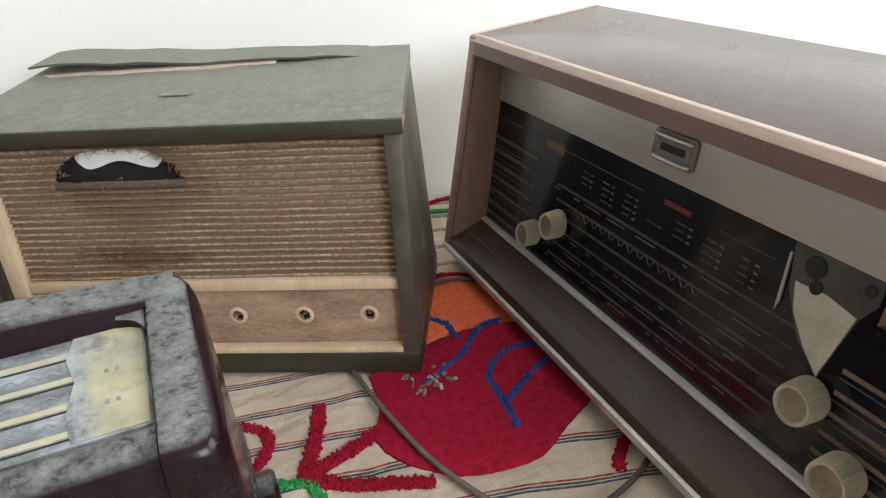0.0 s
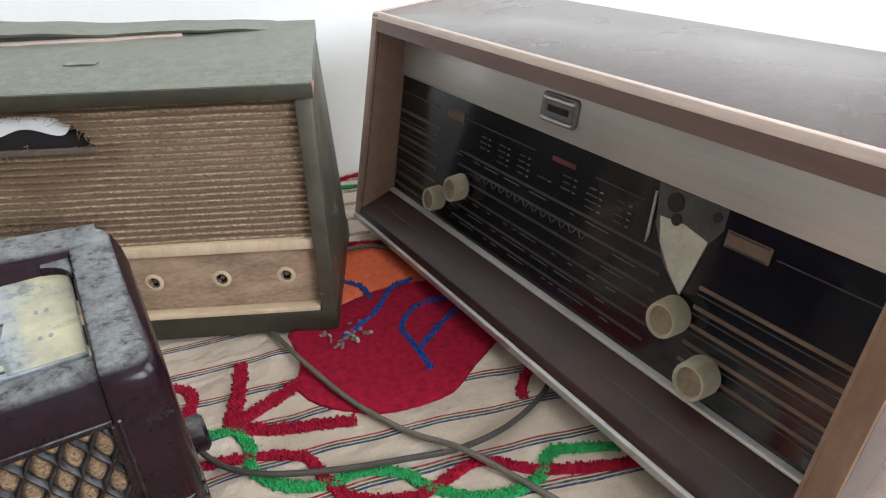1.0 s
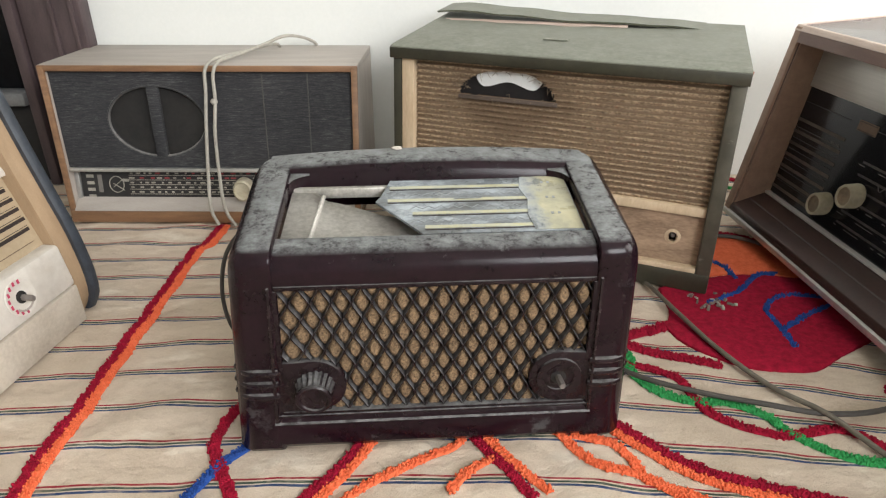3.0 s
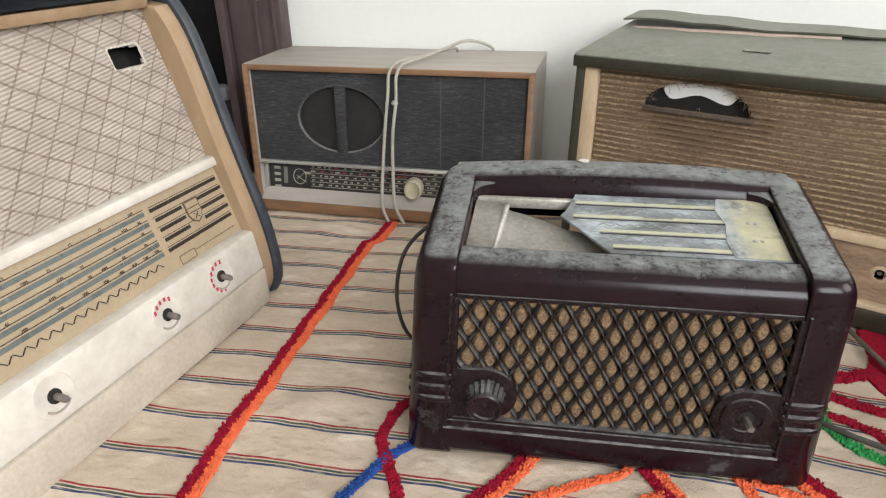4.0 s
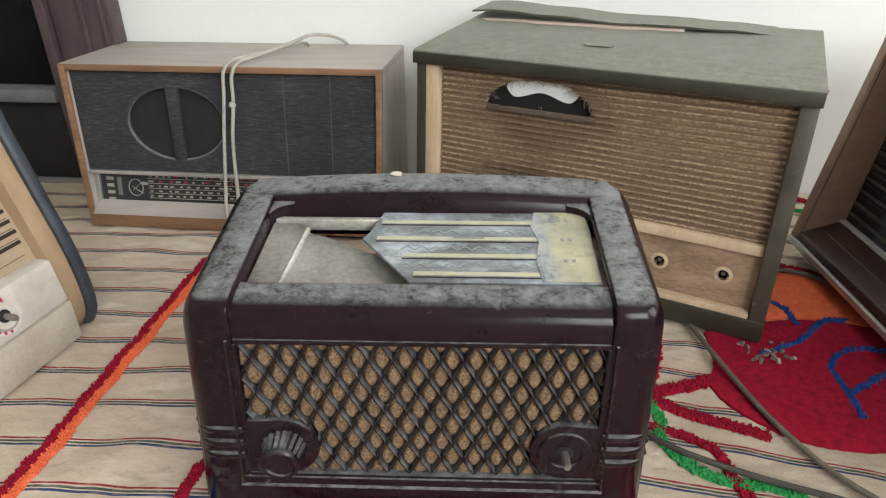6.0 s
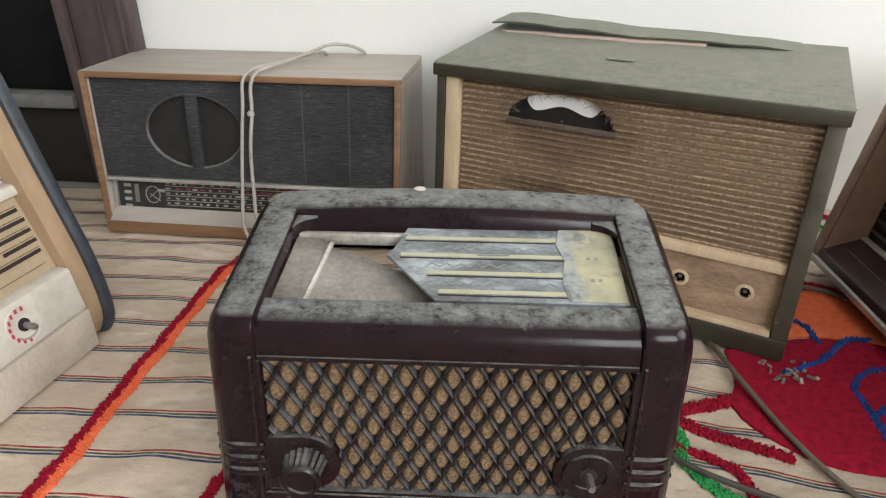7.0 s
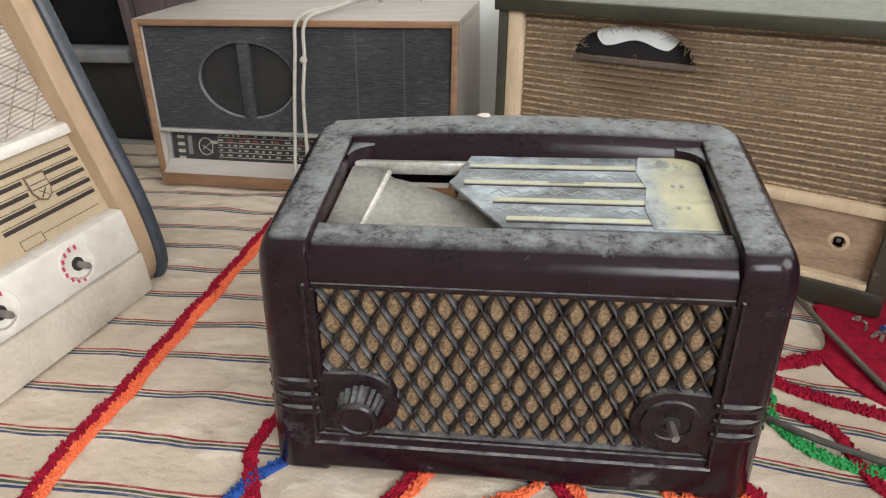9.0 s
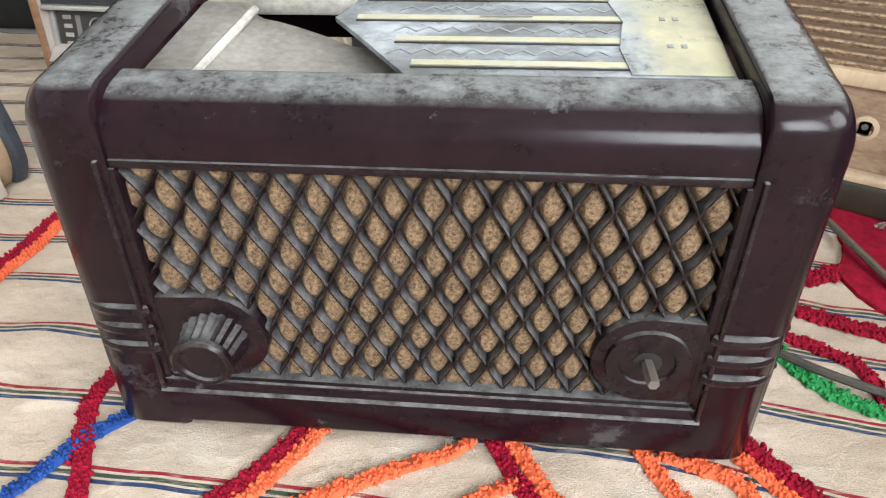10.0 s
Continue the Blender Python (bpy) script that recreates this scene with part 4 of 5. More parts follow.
    holes = [(x, 0.068) for x in (0.028, 0.101, 0.171)]
    bm = bmesh.new()
    cols = 92
    cells = 34
    vs = {}
    for i in range(cols + 1):
        for j in range(cells + 1):
            x, z = xl + (xr - xl) * i / cols, 0.029 + 0.072 * j / cells
            vs[i, j] = bm.verts.new(m @ Vector((x, 0, z)))
    for i in range(cols):
        for j in range(cells):
            x, z = xl + (xr - xl) * (i + 0.5) / cols, 0.029 + 0.072 * (j + 0.5) / cells
            if all((x - a) ** 2 + (z - c) ** 2 > 0.0066 ** 2 for a, c in holes):
                bm.faces.new((vs[i, j], vs[i + 1, j], vs[i + 1, j + 1], vs[i, j + 1]))
    bmesh.ops.delete(bm, geom=[v for v in bm.verts if not v.link_faces], context="VERTS")
    bmesh.ops.solidify(bm, geom=bm.faces[:], thickness=0.008)
    panel = part("control_panel", bm, RAW_WOOD, ob, "bare plywood panel with three control holes")
    for a, c in holes:
        ring = lathe([(0.0062, 0.0004), (0.0066, 0.0016), (0.0076, 0.0012), (0.0100, 0.0003), (0.0101, 0.0001)], m @ Matrix.Translation((a, 0.0, c)))
        bmesh.ops.delete(ring, geom=[f for f in ring.faces if len(f.verts) > 4], context="FACES")
        part("hole_rim", ring, PALE_WOOD, panel)
        part("shaft", lathe([(0.0026, 0.0), (0.0026, 0.010), (0.0, 0.0102)], m @ Matrix.Translation((a, 0.013, c)), 10), STEEL, panel)
    part("lip", box(xl, xr, -0.012, 0.001, 0.0275, 0.0335, 0.001, m), PALE_WOOD, ob)
    part("rail", box(xl, xr, -0.006, 0.006, 0.1005, 0.1125, 0.0015, m), PALE_WOOD, ob, "chipped pale wooden rail")
    # ribbed cloth with a torn hole
    z0, z1, nx, nz = 0.112, h - 0.016, 130, 150
    bm = bmesh.new()
    vs = {}
    for i in range(nx + 1):
        for j in range(nz + 1):
            x, z = xl + (xr - xl) * i / nx, z0 + (z1 - z0) * j / nz
            wave = 0.0015 * math.sin(2 * math.pi * z / 0.00735) + 0.0016 * noise.noise(Vector((x * 14, z * 14, 1)))
            vs[i, j] = bm.verts.new(m @ Vector((x, wave, z)))
    cx, cz = -0.0635, 0.222
    for i in range(nx):
        for j in range(nz):
            x, z = xl + (xr - xl) * (i + 0.5) / nx, z0 + (z1 - z0) * (j + 0.5) / nz
            r = (x - cx) / 0.066
            arch = cz + 0.034 * math.sqrt(max(0.0, 1 - r * r)) * (1 + 0.12 * noise.noise(Vector((x * 45, 5, 0))))
            if abs(r) < 1 and cz + 0.001 * noise.noise(Vector((x * 60, 2, 2))) < z < arch:
                continue
            bm.faces.new((vs[i, j], vs[i + 1, j], vs[i + 1, j + 1], vs[i, j + 1]))
    bmesh.ops.delete(bm, geom=[v for v in bm.verts if not v.link_faces], context="VERTS")
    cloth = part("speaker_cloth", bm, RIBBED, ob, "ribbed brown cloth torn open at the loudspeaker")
    rnd = random.Random(5)
    fray = bmesh.new()
    spots = [(cx + 0.066 * math.cos(a), cz + 0.034 * math.sin(a)) for a in (math.pi * k / 60 for k in range(61))]
    spots += [(rnd.uniform(0.0, 0.06) - 0.115, rnd.uniform(0.138, 0.143)) for _ in range(40)] + [(rnd.uniform(0.165, 0.2), 0.258) for _ in range(12)]
    spots += [(cx - 0.064 + rnd.gauss(0, 0.006), cz + 0.012 + rnd.gauss(0, 0.009)) for _ in range(70)] + [(cx + rnd.uniform(-0.05, 0.06), cz - 0.003 + rnd.gauss(0, 0.003)) for _ in range(50)]
    for x, z in spots:
        for _ in range(1 if rnd.random() < 0.7 else 0):
            a = rnd.uniform(-3.3, 0.3)
            l = rnd.uniform(0.002, 0.007) * rnd.choice((0.4, 1, 1.4))
            p = m @ Vector((x, -0.001, z))
            q = p + Vector((l * math.cos(a), -rnd.uniform(0.0, 0.006), l * math.sin(a)))
            b2 = tube([p, (p + q) / 2 + Vector((0, -0.002, 0)), q], 0.00028, 3, 0.004)
            me = bpy.data.meshes.new("tmp")
            b2.to_mesh(me)
            b2.free()
            fray.from_mesh(me)
            bpy.data.meshes.remove(me)
    tagged(part("frayed_threads", fray, FRAY_BROWN, cloth), kind="stuff")
    part("slat", box(-0.13, 0.006, -0.0035, -0.001, 0.2165, 0.2222, 0.0008, m), WORN_SLAT, cloth, "bare grey-brown slat along the tear")
    # dark baffle behind the tear, with a white card on it that ends in a wave
    top = [(xl, h - 0.02), (xr, h - 0.02), (xr, 0.03), (xl, 0.03)]
    flat = Matrix(((1, 0, 0, 0), (0, 0, -1, 0.0420), (0, 1, 0, 0), (0, 0, 0, 1)))
    part("baffle", slab(top, 0.0, 0.004, flat), BLACK_SHAPE, ob, "black board behind the torn cloth")
    card = [(-0.109 + 0.090 * k / 24, 0.2318 + 0.0080 * math.sin(math.pi * min(1.0, max(0.0, (k - 3) / 18))) ** 2 + 0.0011 * max(0, abs(k - 12) - 9) ** 2) for k in range(25)]
    card += [(-0.018, 0.262), (-0.108, 0.262)]
    flat2 = Matrix(((1, 0, 0, 0), (0, 0, -1, 0.0370), (0, 1, 0, 0), (0, 0, 0, 1)))
    part("white_card", slab(card, 0.0, 0.0015, flat2), WHITE_CARD, ob, "white card with a wavy edge behind the tear")
    part("badge", slab([(-0.016, -0.004), (0.016, -0.004), (0.018, 0.004), (-0.014, 0.004)], 0, 0.0008, pose(-0.02, 0.095, h + rise * 0.42 - 0.001, 5, 0, 0)), BADGE, ob, "small worn metal badge")
    part("chipped_corner", slab([(-0.011, -0.004), (0.0, -0.005), (0.001, 0.009), (-0.007, 0.006)], -0.010, 0.001, pose(w + 0.001, 0.016, h - 0.005, 20, 10, 0), 0.001), worn("reddish_bare_wood", (0.40, 0.20, 0.14), (0.26, 0.12, 0.09), 0.8), ob, "chipped corner showing red-brown wood")
    return ob


green_set()


# ---- black-fronted set ----
def black_set():
    ob = thing("black_radio", pose(-0.201, 0.507, 0, 0, 0, -4.5), "wide wooden radio with black cloth front and white flex over it", "radio")
    w, h, d, tilt = 0.2425, 0.236, 0.236, 0.055

    def front(z):
        return tilt * z / h

    side = [(front(0), 0.0), (front(h), h), (d, h), (d, 0.0)]
    for a, b in ((-w, -w + 0.009), (w - 0.009, w)):
        part("side_panel", prism([(y, min(z, h - 0.0105)) for y, z in side], a, b, 0.001), GREY_TOP, ob)
        part("front_edge", prism([(front(0.0) - 0.0015, 0.001), (front(h) - 0.0015, h - 0.001), (front(h) + 0.004, h - 0.001), (0.004, 0.001)], a - 0.0005 if a < 0 else a, b if a < 0 else b + 0.0005, 0.0008), BROWN_EDGE, ob)
    part("top_panel", box(-w, w, front(h), d, h - 0.010, h, 0.0015), GREY_TOP, ob, "dusty grey-brown top")
    part("front_edge", box(-w, w, front(h) - 0.002, front(h) + 0.005, h - 0.0095, h - 0.0005, 0.001), BROWN_EDGE, ob)
    part("bottom_panel", box(-w, w, 0.0, d, 0.0, 0.020, 0.002), BROWN_EDGE, ob)
    part("back_panel", box(-w + 0.01, w - 0.01, d - 0.006, d - 0.001, 0.02, h - 0.011), DARK, ob)
    m = lean(0.008, tilt / h)
    xi = w - 0.0095
    # cloth board with the oval left open
    oc, orx, orz = (-0.077, 0.152), 0.077, 0.052
    bm = bmesh.new()
    n = 64
    x0, x1, z0, z1 = -xi, xi, 0.083, h - 0.0105
    outer, inner = [], []
    for k in range(n):
        a = 2 * math.pi * k / n
        dx, dz = math.cos(a), math.sin(a)
        t = min(((x1 if dx > 0 else x0) - oc[0]) / dx if abs(dx) > 1e-6 else 9, ((z1 if dz > 0 else z0) - oc[1]) / dz if abs(dz) > 1e-6 else 9)
        outer.append((oc[0] + dx * t, oc[1] + dz * t))
        inner.append((oc[0] + orx * dx, oc[1] + orz * dz))
    # keep the board's corners square
    for cxx, czz in ((x0, z0), (x0, z1), (x1, z0), (x1, z1)):
        k = min(range(n), key=lambda i: (outer[i][0] - cxx) ** 2 + (outer[i][1] - czz) ** 2)
        outer[k] = (cxx, czz)
    rows = [[m @ Vector((x, 0, z)) for x, z in outer], [m @ Vector((x, 0, z)) for x, z in inner], [m @ Vector((x, 0.012, z)) for x, z in inner]]
    board = part("speaker_cloth", grid_mesh(rows, True), BLACK_CLOTH, ob, "dusty black loudspeaker cloth")
    part("oval_rim", tube([m @ Vector((oc[0] + (orx + 0.001) * math.cos(a), 0.003, oc[1] + (orz + 0.001) * math.sin(a))) for a in (math.pi * k / 24 for k in range(49))], 0.0030, 8, 0.02, False), OVAL_RIM, board)
    part("speaker_hole", box(oc[0] - orx, oc[0] + orx, 0.010, 0.013, oc[1] - orz, oc[1] + orz, 0, m), DARK, board)
    part("bridge", box(oc[0] - 0.009, oc[0] + 0.009, -0.002, 0.008, oc[1] - orz, oc[1] + orz, 0.002, m), BLACK_CLOTH, board)
    for x in (0.095, 0.165):
        part("seam", box(x - 0.001, x + 0.001, -0.0004, 0.0, 0.084, h - 0.012, 0, m), FAINT_PRINT, board)
    strip_m = lean(0.004, tilt / h)
    part("trim_strip", box(-xi, xi, -0.001, 0.014, 0.0775, 0.0830, 0.001, strip_m), ALUMINIUM, ob, "aluminium strip")
    dm = lean(0.022, 0.35, 0.025)
    dial = part("dial", box(-xi + 0.008, xi - 0.008, -0.002, 0.002, 0.024, 0.076, 0, dm), BLACK_DIAL, ob, "black tuning dial with red and cream scales")
    part("dial_edge", box(-xi, -xi + 0.007, -0.006, 0.002, 0.024, 0.074, 0.0005, dm), ALUMINIUM, ob)
    part("sill", prism([(-0.001, 0.0205), (0.022, 0.0355), (0.024, 0.0205)], -xi, xi), GREY_TOP, ob, "grey sloping sill")
    rnd = random.Random(3)
    cream, red = [], []
    for row, z in enumerate((0.0705, 0.0635, 0.0565, 0.0495, 0.0425)):
        cream.append((0.0, z - 0.003, 0.29, 0.0007, 0))
        x = -0.14
        while x < 0.13:
            wd = rnd.uniform(0.003, 0.009)
            (red if row in (0, 1) and rnd.random() < 0.5 else cream).append((x, z, wd, 0.0022, 0))
            x += wd + rnd.uniform(0.004, 0.012)
    for k in range(4):
        cream.append((-0.2095, 0.036 + 0.010 * k, 0.012, 0.0045, 0))
    cream += [(-0.163, 0.056, 0.022, 0.001, 35), (-0.163, 0.050, 0.020, 0.001, -30), (-0.150, 0.060, 0.010, 0.004, 0), (-0.152, 0.032, 0.034, 0.0032, 0), (-0.19, 0.032, 0.012, 0.003, 0)]
    marks("scale_print", cream, -0.0022, PRINT_WHITE, dial, dm)
    marks("scale_print", red, -0.0022, PRINT_RED, dial, dm)
    ring = [Vector((-0.166 + 0.012 * math.cos(a), -0.003, 0.054 + 0.012 * math.sin(a))) for a in (math.pi * k / 12 for k in range(25))]
    part("dial_ring", tube([dm @ p for p in ring], 0.0008, 4, 0.02, False), PRINT_WHITE, dial)
    part("slot", box(-0.197, -0.190, -0.003, 0.0, 0.042, 0.068, 0, dm), GREY_PRINT, dial)
    part("knob", lathe([(0.0155, 0.0), (0.0165, 0.004), (0.0155, 0.016), (0.013, 0.018), (0.011, 0.014), (0.0, 0.0135)], dm @ Matrix.Translation((0.048, -0.002, 0.050)), 48, 0.04, 24), CREAM_KNOB, ob, "cream ribbed knob")
    part("knob", lathe([(0.0155, 0.0), (0.0165, 0.004), (0.0155, 0.016), (0.013, 0.018), (0.011, 0.014), (0.0, 0.0135)], dm @ Matrix.Translation((0.165, -0.002, 0.050)), 48, 0.04, 24), CREAM_KNOB, ob, "cream ribbed knob")
    # the left end leans: it is wider above than below
    reshape(ob, lambda x, y, z: (x + 0.026 * max(0.0, 1 - z / h) * (0.5 - x / (2 * w)), y, z))
    return ob


K = black_set()
kp = K.matrix_world


def on_black(*points):
    return [kp @ Vector(p) for p in points]


flex = thing("power_flex", Matrix.Identity(4), "grey-white flex knotted and hung over the black radio", "cable")
part("strand", tube(on_black((0.096, 0.235, 0.12), (0.095, 0.228, 0.19), (0.090, 0.214, 0.236), (0.083, 0.190, 0.245), (0.070, 0.150, 0.246), (0.048, 0.105, 0.245), (0.025, 0.066, 0.243), (0.017, 0.043, 0.232), (0.016, 0.034, 0.20), (0.012, 0.024, 0.15), (0.009, 0.008, 0.08), (0.012, -0.012, 0.03), (0.022, -0.016, 0.004)), 0.0026), CORD_WHITE, flex)
part("strand", tube(on_black((0.128, 0.236, 0.11), (0.127, 0.228, 0.19), (0.150, 0.232, 0.232), (0.138, 0.205, 0.252), (0.112, 0.165, 0.262), (0.086, 0.135, 0.254), (0.052, 0.09, 0.245), (0.034, 0.058, 0.241), (0.029, 0.040, 0.226), (0.030, 0.030, 0.19), (0.026, 0.018, 0.14), (0.027, 0.006, 0.08), (0.034, -0.012, 0.03), (0.05, -0.02, 0.004)), 0.0026), CORD_WHITE, flex)
part("knot", lathe([(0.001, -0.005), (0.0048, -0.003), (0.0055, 0.0), (0.0048, 0.003), (0.001, 0.005)], kp @ pose(0.028, 0.030, 0.187, 70, 20, 0), 10), CORD_WHITE, flex)


# ---- large brown set with black dial glass ----
def brown_set():
    ob = thing("brown_radio", pose(0.618, 0.1275, 0, 0, 0, -90), "large glossy brown wooden radio with black dial glass and cream knobs", "radio")
    w, h, d, b0, tilt = 0.3325, 0.297, 0.25, 0.020, 0.062

    def front(z):
        return tilt * (z - b0) / (h - b0)

    th = 0.014
    side = [(front(b0), b0), (front(h - th), h - th - 0.0003), (d, h - th - 0.0003), (d, b0)]
    for a, b, in_a, in_b in ((-w, -w + th, -w + th, -w + th + 0.003), (w - th, w, w - th - 0.003, w - th)):
        part("side_panel", prism(side, a, b, 0.001), LAMINATE, ob)
        rim = [(front(b0) - 0.002, b0 + 0.001), (front(h) - 0.002, h - 0.001), (front(h) + 0.003, h - 0.001), (front(b0) + 0.003, b0 + 0.001)]
        part("front_edge", prism(rim, a, b, 0.0008), REVEAL if a < 0 else DARK_EDGE, ob, "worn brown front edge")
        inner = [(front(b0 + 0.02) + 0.001, b0 + 0.016), (front(h) + 0.001, h - th - 0.002), (0.13, h - th - 0.002), (0.09, b0 + 0.016)]
        part("reveal", prism(inner, in_a, in_b), REVEAL, ob)
    part("top_panel", box(-w, w, front(h) + 0.001, d, h - th, h, 0.001), LAMINATE, ob, "glossy grey-brown laminate top")
    part("front_edge", prism([(front(h) - 0.004, h - 0.006), (front(h) + 0.0005, h + 0.0012), (front(h) + 0.006, h + 0.0012), (front(h) + 0.006, h - 0.006)], -w - 0.0008, w + 0.0008, 0.0006), PINK_EDGE, ob, "pale worn strip along the top edge")
    part("side_edge", box(-w - 0.0012, -w + 0.003, front(h) + 0.004, d, h - 0.002, h + 0.0012, 0.0004), PINK_EDGE, ob)
    part("reveal", prism([(front(h - 0.021) - 0.0015, h - 0.021), (0.115, h - 0.0265), (0.115, h - 0.0142), (front(h) + 0.0062, h - 0.0142), (front(h) + 0.0062, h - 0.0062), (front(h - 0.006) - 0.002, h - 0.0062)], -w + th, w - th), TOP_BAND, ob)
    part("bottom_panel", box(-w, w, 0.001, d, b0, b0 + 0.013, 0.001), DARK_SHELF, ob)
    part("trim_strip", prism([(-0.004, b0), (-0.003, b0 + 0.007), (0.003, b0 + 0.0085), (0.003, b0)], -w + 0.001, w - 0.001, 0.0005), ALUMINIUM, ob, "dull metal strip along the base")
    part("shelf", prism([(0.001, b0 + 0.013), (0.004, b0 + 0.018), (0.050, 0.0535), (0.060, 0.0535), (0.060, b0 + 0.013)], -w + th, w - th, 0.001), DARK_SHELF, ob, "dark brown sloping shelf below the dial")
    part("shelf_groove", prism([(0.0275, 0.0442), (0.0265, 0.0455), (0.0282, 0.0468), (0.0292, 0.0455)], -w + th, w - th), FAINT_PRINT, ob)
    part("back_panel", box(-w + th, w - th, d - 0.006, d - 0.001, b0 + 0.013, h - th), DARK, ob)
    for x in (-w + 0.09, w - 0.09):
        for y in (0.02, d - 0.05):
            part("foot", box(x - 0.02, x + 0.02, y, y + 0.03, -0.002, b0, 0.002), DARK, ob)
    slope = 0.2
    m = lean(0.0590, slope, 0.055)
    glass = part("dial_glass", box(-w + th, w - th, 0.0, 0.004, 0.0555, 0.2135, 0, m), GLASS_BLACK, ob, "black printed dial glass with a broken corner")
    part("glass_edge", box(-w + th, w - th, -0.008, 0.0, 0.0540, 0.0576, 0.001, m), WHITE_METAL, ob, "bright strip below the dial")
    part("top_strip", box(-w + th, w - th, -0.003, 0.004, 0.2135, 0.2690, 0.0015, m), BRUSHED, ob, "brushed metal strip above the dial")
    # escutcheon on the metal strip
    def rounded(a, b, r):
        return [(sx * (a - r) + r * math.cos(q), sz * (b - r) + r * math.sin(q)) for sx, sz, q0 in ((1, 1, 0), (-1, 1, 1), (-1, -1, 2), (1, -1, 3)) for q in (math.pi / 2 * (q0 + k / 4) for k in range(5))]

    on_strip = m @ Matrix(((1, 0, 0, 0.004), (0, 0, -1, -0.003), (0, 1, 0, 0.241), (0, 0, 0, 1)))
    frame_ = part("escutcheon", slab(rounded(0.0265, 0.0140, 0.005), 0, 0.003, on_strip, 0.0012), STEEL, ob, "grey metal escutcheon with bright bars")
    part("recess", slab(rounded(0.0205, 0.0085, 0.002), 0.003, 0.0036, on_strip), GREY_LEDGE, frame_)
    part("slot", slab(rounded(0.0150, 0.0030, 0.001), 0.0036, 0.0042, on_strip), DARK, frame_)
    for s in (-1, 1):
        part("bright_bar", tube([on_strip @ Vector((x, s * 0.0098, z)) for x, z in ((-0.0215, 0.0028), (-0.018, 0.0052), (0.018, 0.0052), (0.0215, 0.0028))], 0.0016, 6, 0.004), WHITE_METAL, frame_)
    # printed lines and legends
    brown, grey, cream = [], [], []
    for z in (0.168, 0.151, 0.134, 0.117, 0.100, 0.083, 0.068):
        brown.append((-0.262, z, 0.11, 0.0042, 0))
    for z in (0.157, 0.142, 0.126, 0.110, 0.094, 0.079):
        grey.append((-0.262, z, 0.10, 0.0011, 0))
    for z in (0.146, 0.129, 0.113, 0.097, 0.081):
        brown.append((0.258, z, 0.118, 0.0034, 0))
        grey.append((0.258, z - 0.006, 0.118, 0.001, 0))
    grey += [(-0.262, 0.193, 0.10, 0.0008, 0), (-0.105, 0.193, 0.16, 0.0008, 0), (0.095, 0.193, 0.06, 0.0008, 0), (0.285, 0.192, 0.07, 0.0008, 0)]
    rnd = random.Random(11)
    for k, z in enumerate((0.150, 0.134, 0.118, 0.102, 0.086, 0.071)):
        grey.append((0.0, z + 0.0045, 0.32, 0.0026, 0))
        x = -0.16
        while x < 0.13:
            wd = rnd.choice((0.006, 0.012, 0.028))
            if not (k in (1, 2) and x < 0.1):
                cream.append((x, z, wd, 0.0008, 0))
            x += wd + rnd.uniform(0.006, 0.03)
    for col in range(7):
        x = -0.115 + col * 0.036
        for r in range(rnd.choice((3, 4, 5))):
            z = 0.182 - 0.0062 * r
            if z < 0.158 or abs(x) < 0.012 and r < 2:
                continue
            wd = rnd.uniform(0.008, 0.016)
            grey.append((x, z, wd, 0.0012, 0))
            cream.append((x + 0.012, z, 0.004, 0.0014, 0))
    marks("printed_band", brown[:7], -0.0003, DIM_BROWN, glass, m, each=True)
    marks("printed_band", brown[7:], -0.0003, BROWN_PRINT, glass, m, each=True)
    marks("scale_print", grey, -0.0003, FAINT_PRINT, glass, m)
    marks("scale_print", cream, -0.0006, DIM_WHITE, glass, m)
    text("lettering", "VOLUME", 0.0045, m @ Matrix.Translation((-0.222, -0.0008, 0.158)), DIM_WHITE, glass)
    zig = []
    for k in range(26):
        zig.append((-0.118 + 0.0074 * k, 0.1355, 0.0088, 0.0006, 52 if k % 2 else -52))
    marks("zigzag_line", zig, -0.0008, DIM_WHITE, glass, m)
    marks("brand_bar", [(0.020, 0.1935, 0.034, 0.0044, 0)], -0.0004, DIM_RED, glass, m, label="dull red bar")
    for x, wd in ((-0.177, 0.036), (0.227, 0.038)):
        marks("legend_plate", [(x, 0.192, wd, 0.013, 0)], -0.0004, BROWN_PRINT, glass, m, label="tan legend plate")
        marks("legend_line", [(x, 0.192 + s * 0.0052, wd - 0.004, 0.0007, 0) for s in (-1, 1)], -0.0012, DARK_PRINT, glass, m)
    # where the glass is broken the paper cone and its mount show
    mt = m @ Matrix(((1, 0, 0, 0), (0, 0, -1, -0.0004), (0, 1, 0, 0), (0, 0, 0, 1)))
    gap = part("broken_gap", slab([(0.136, 0.2125), (0.204, 0.2125), (0.2045, 0.196), (0.196, 0.182), (0.184, 0.13), (0.160, 0.150), (0.143, 0.178)], 0, 0.0006, mt), GAP_GREY, glass, "gap in the glass showing the loudspeaker")
    part("paper_cone", slab([(0.146, 0.1865), (0.170, 0.188), (0.195, 0.183), (0.184, 0.132), (0.168, 0.146), (0.152, 0.166)], 0.0008, 0.0016, mt), CONE, gap, "cream paper cone")
    for x, z, r in ((0.157, 0.202, 0.008), (0.162, 0.189, 0.005), (0.197, 0.204, 0.004)):
        part("mount_hole", lathe([(r, 0.0), (r, 0.0024), (0.0, 0.0025)], m @ Matrix.Translation((x, 0, z)), 18), DARK, gap)
    part("crack", slab([(0.136, 0.205), (0.1375, 0.205), (0.140, 0.168), (0.138, 0.160)], 0.0012, 0.003, mt), ALUMINIUM, gap)
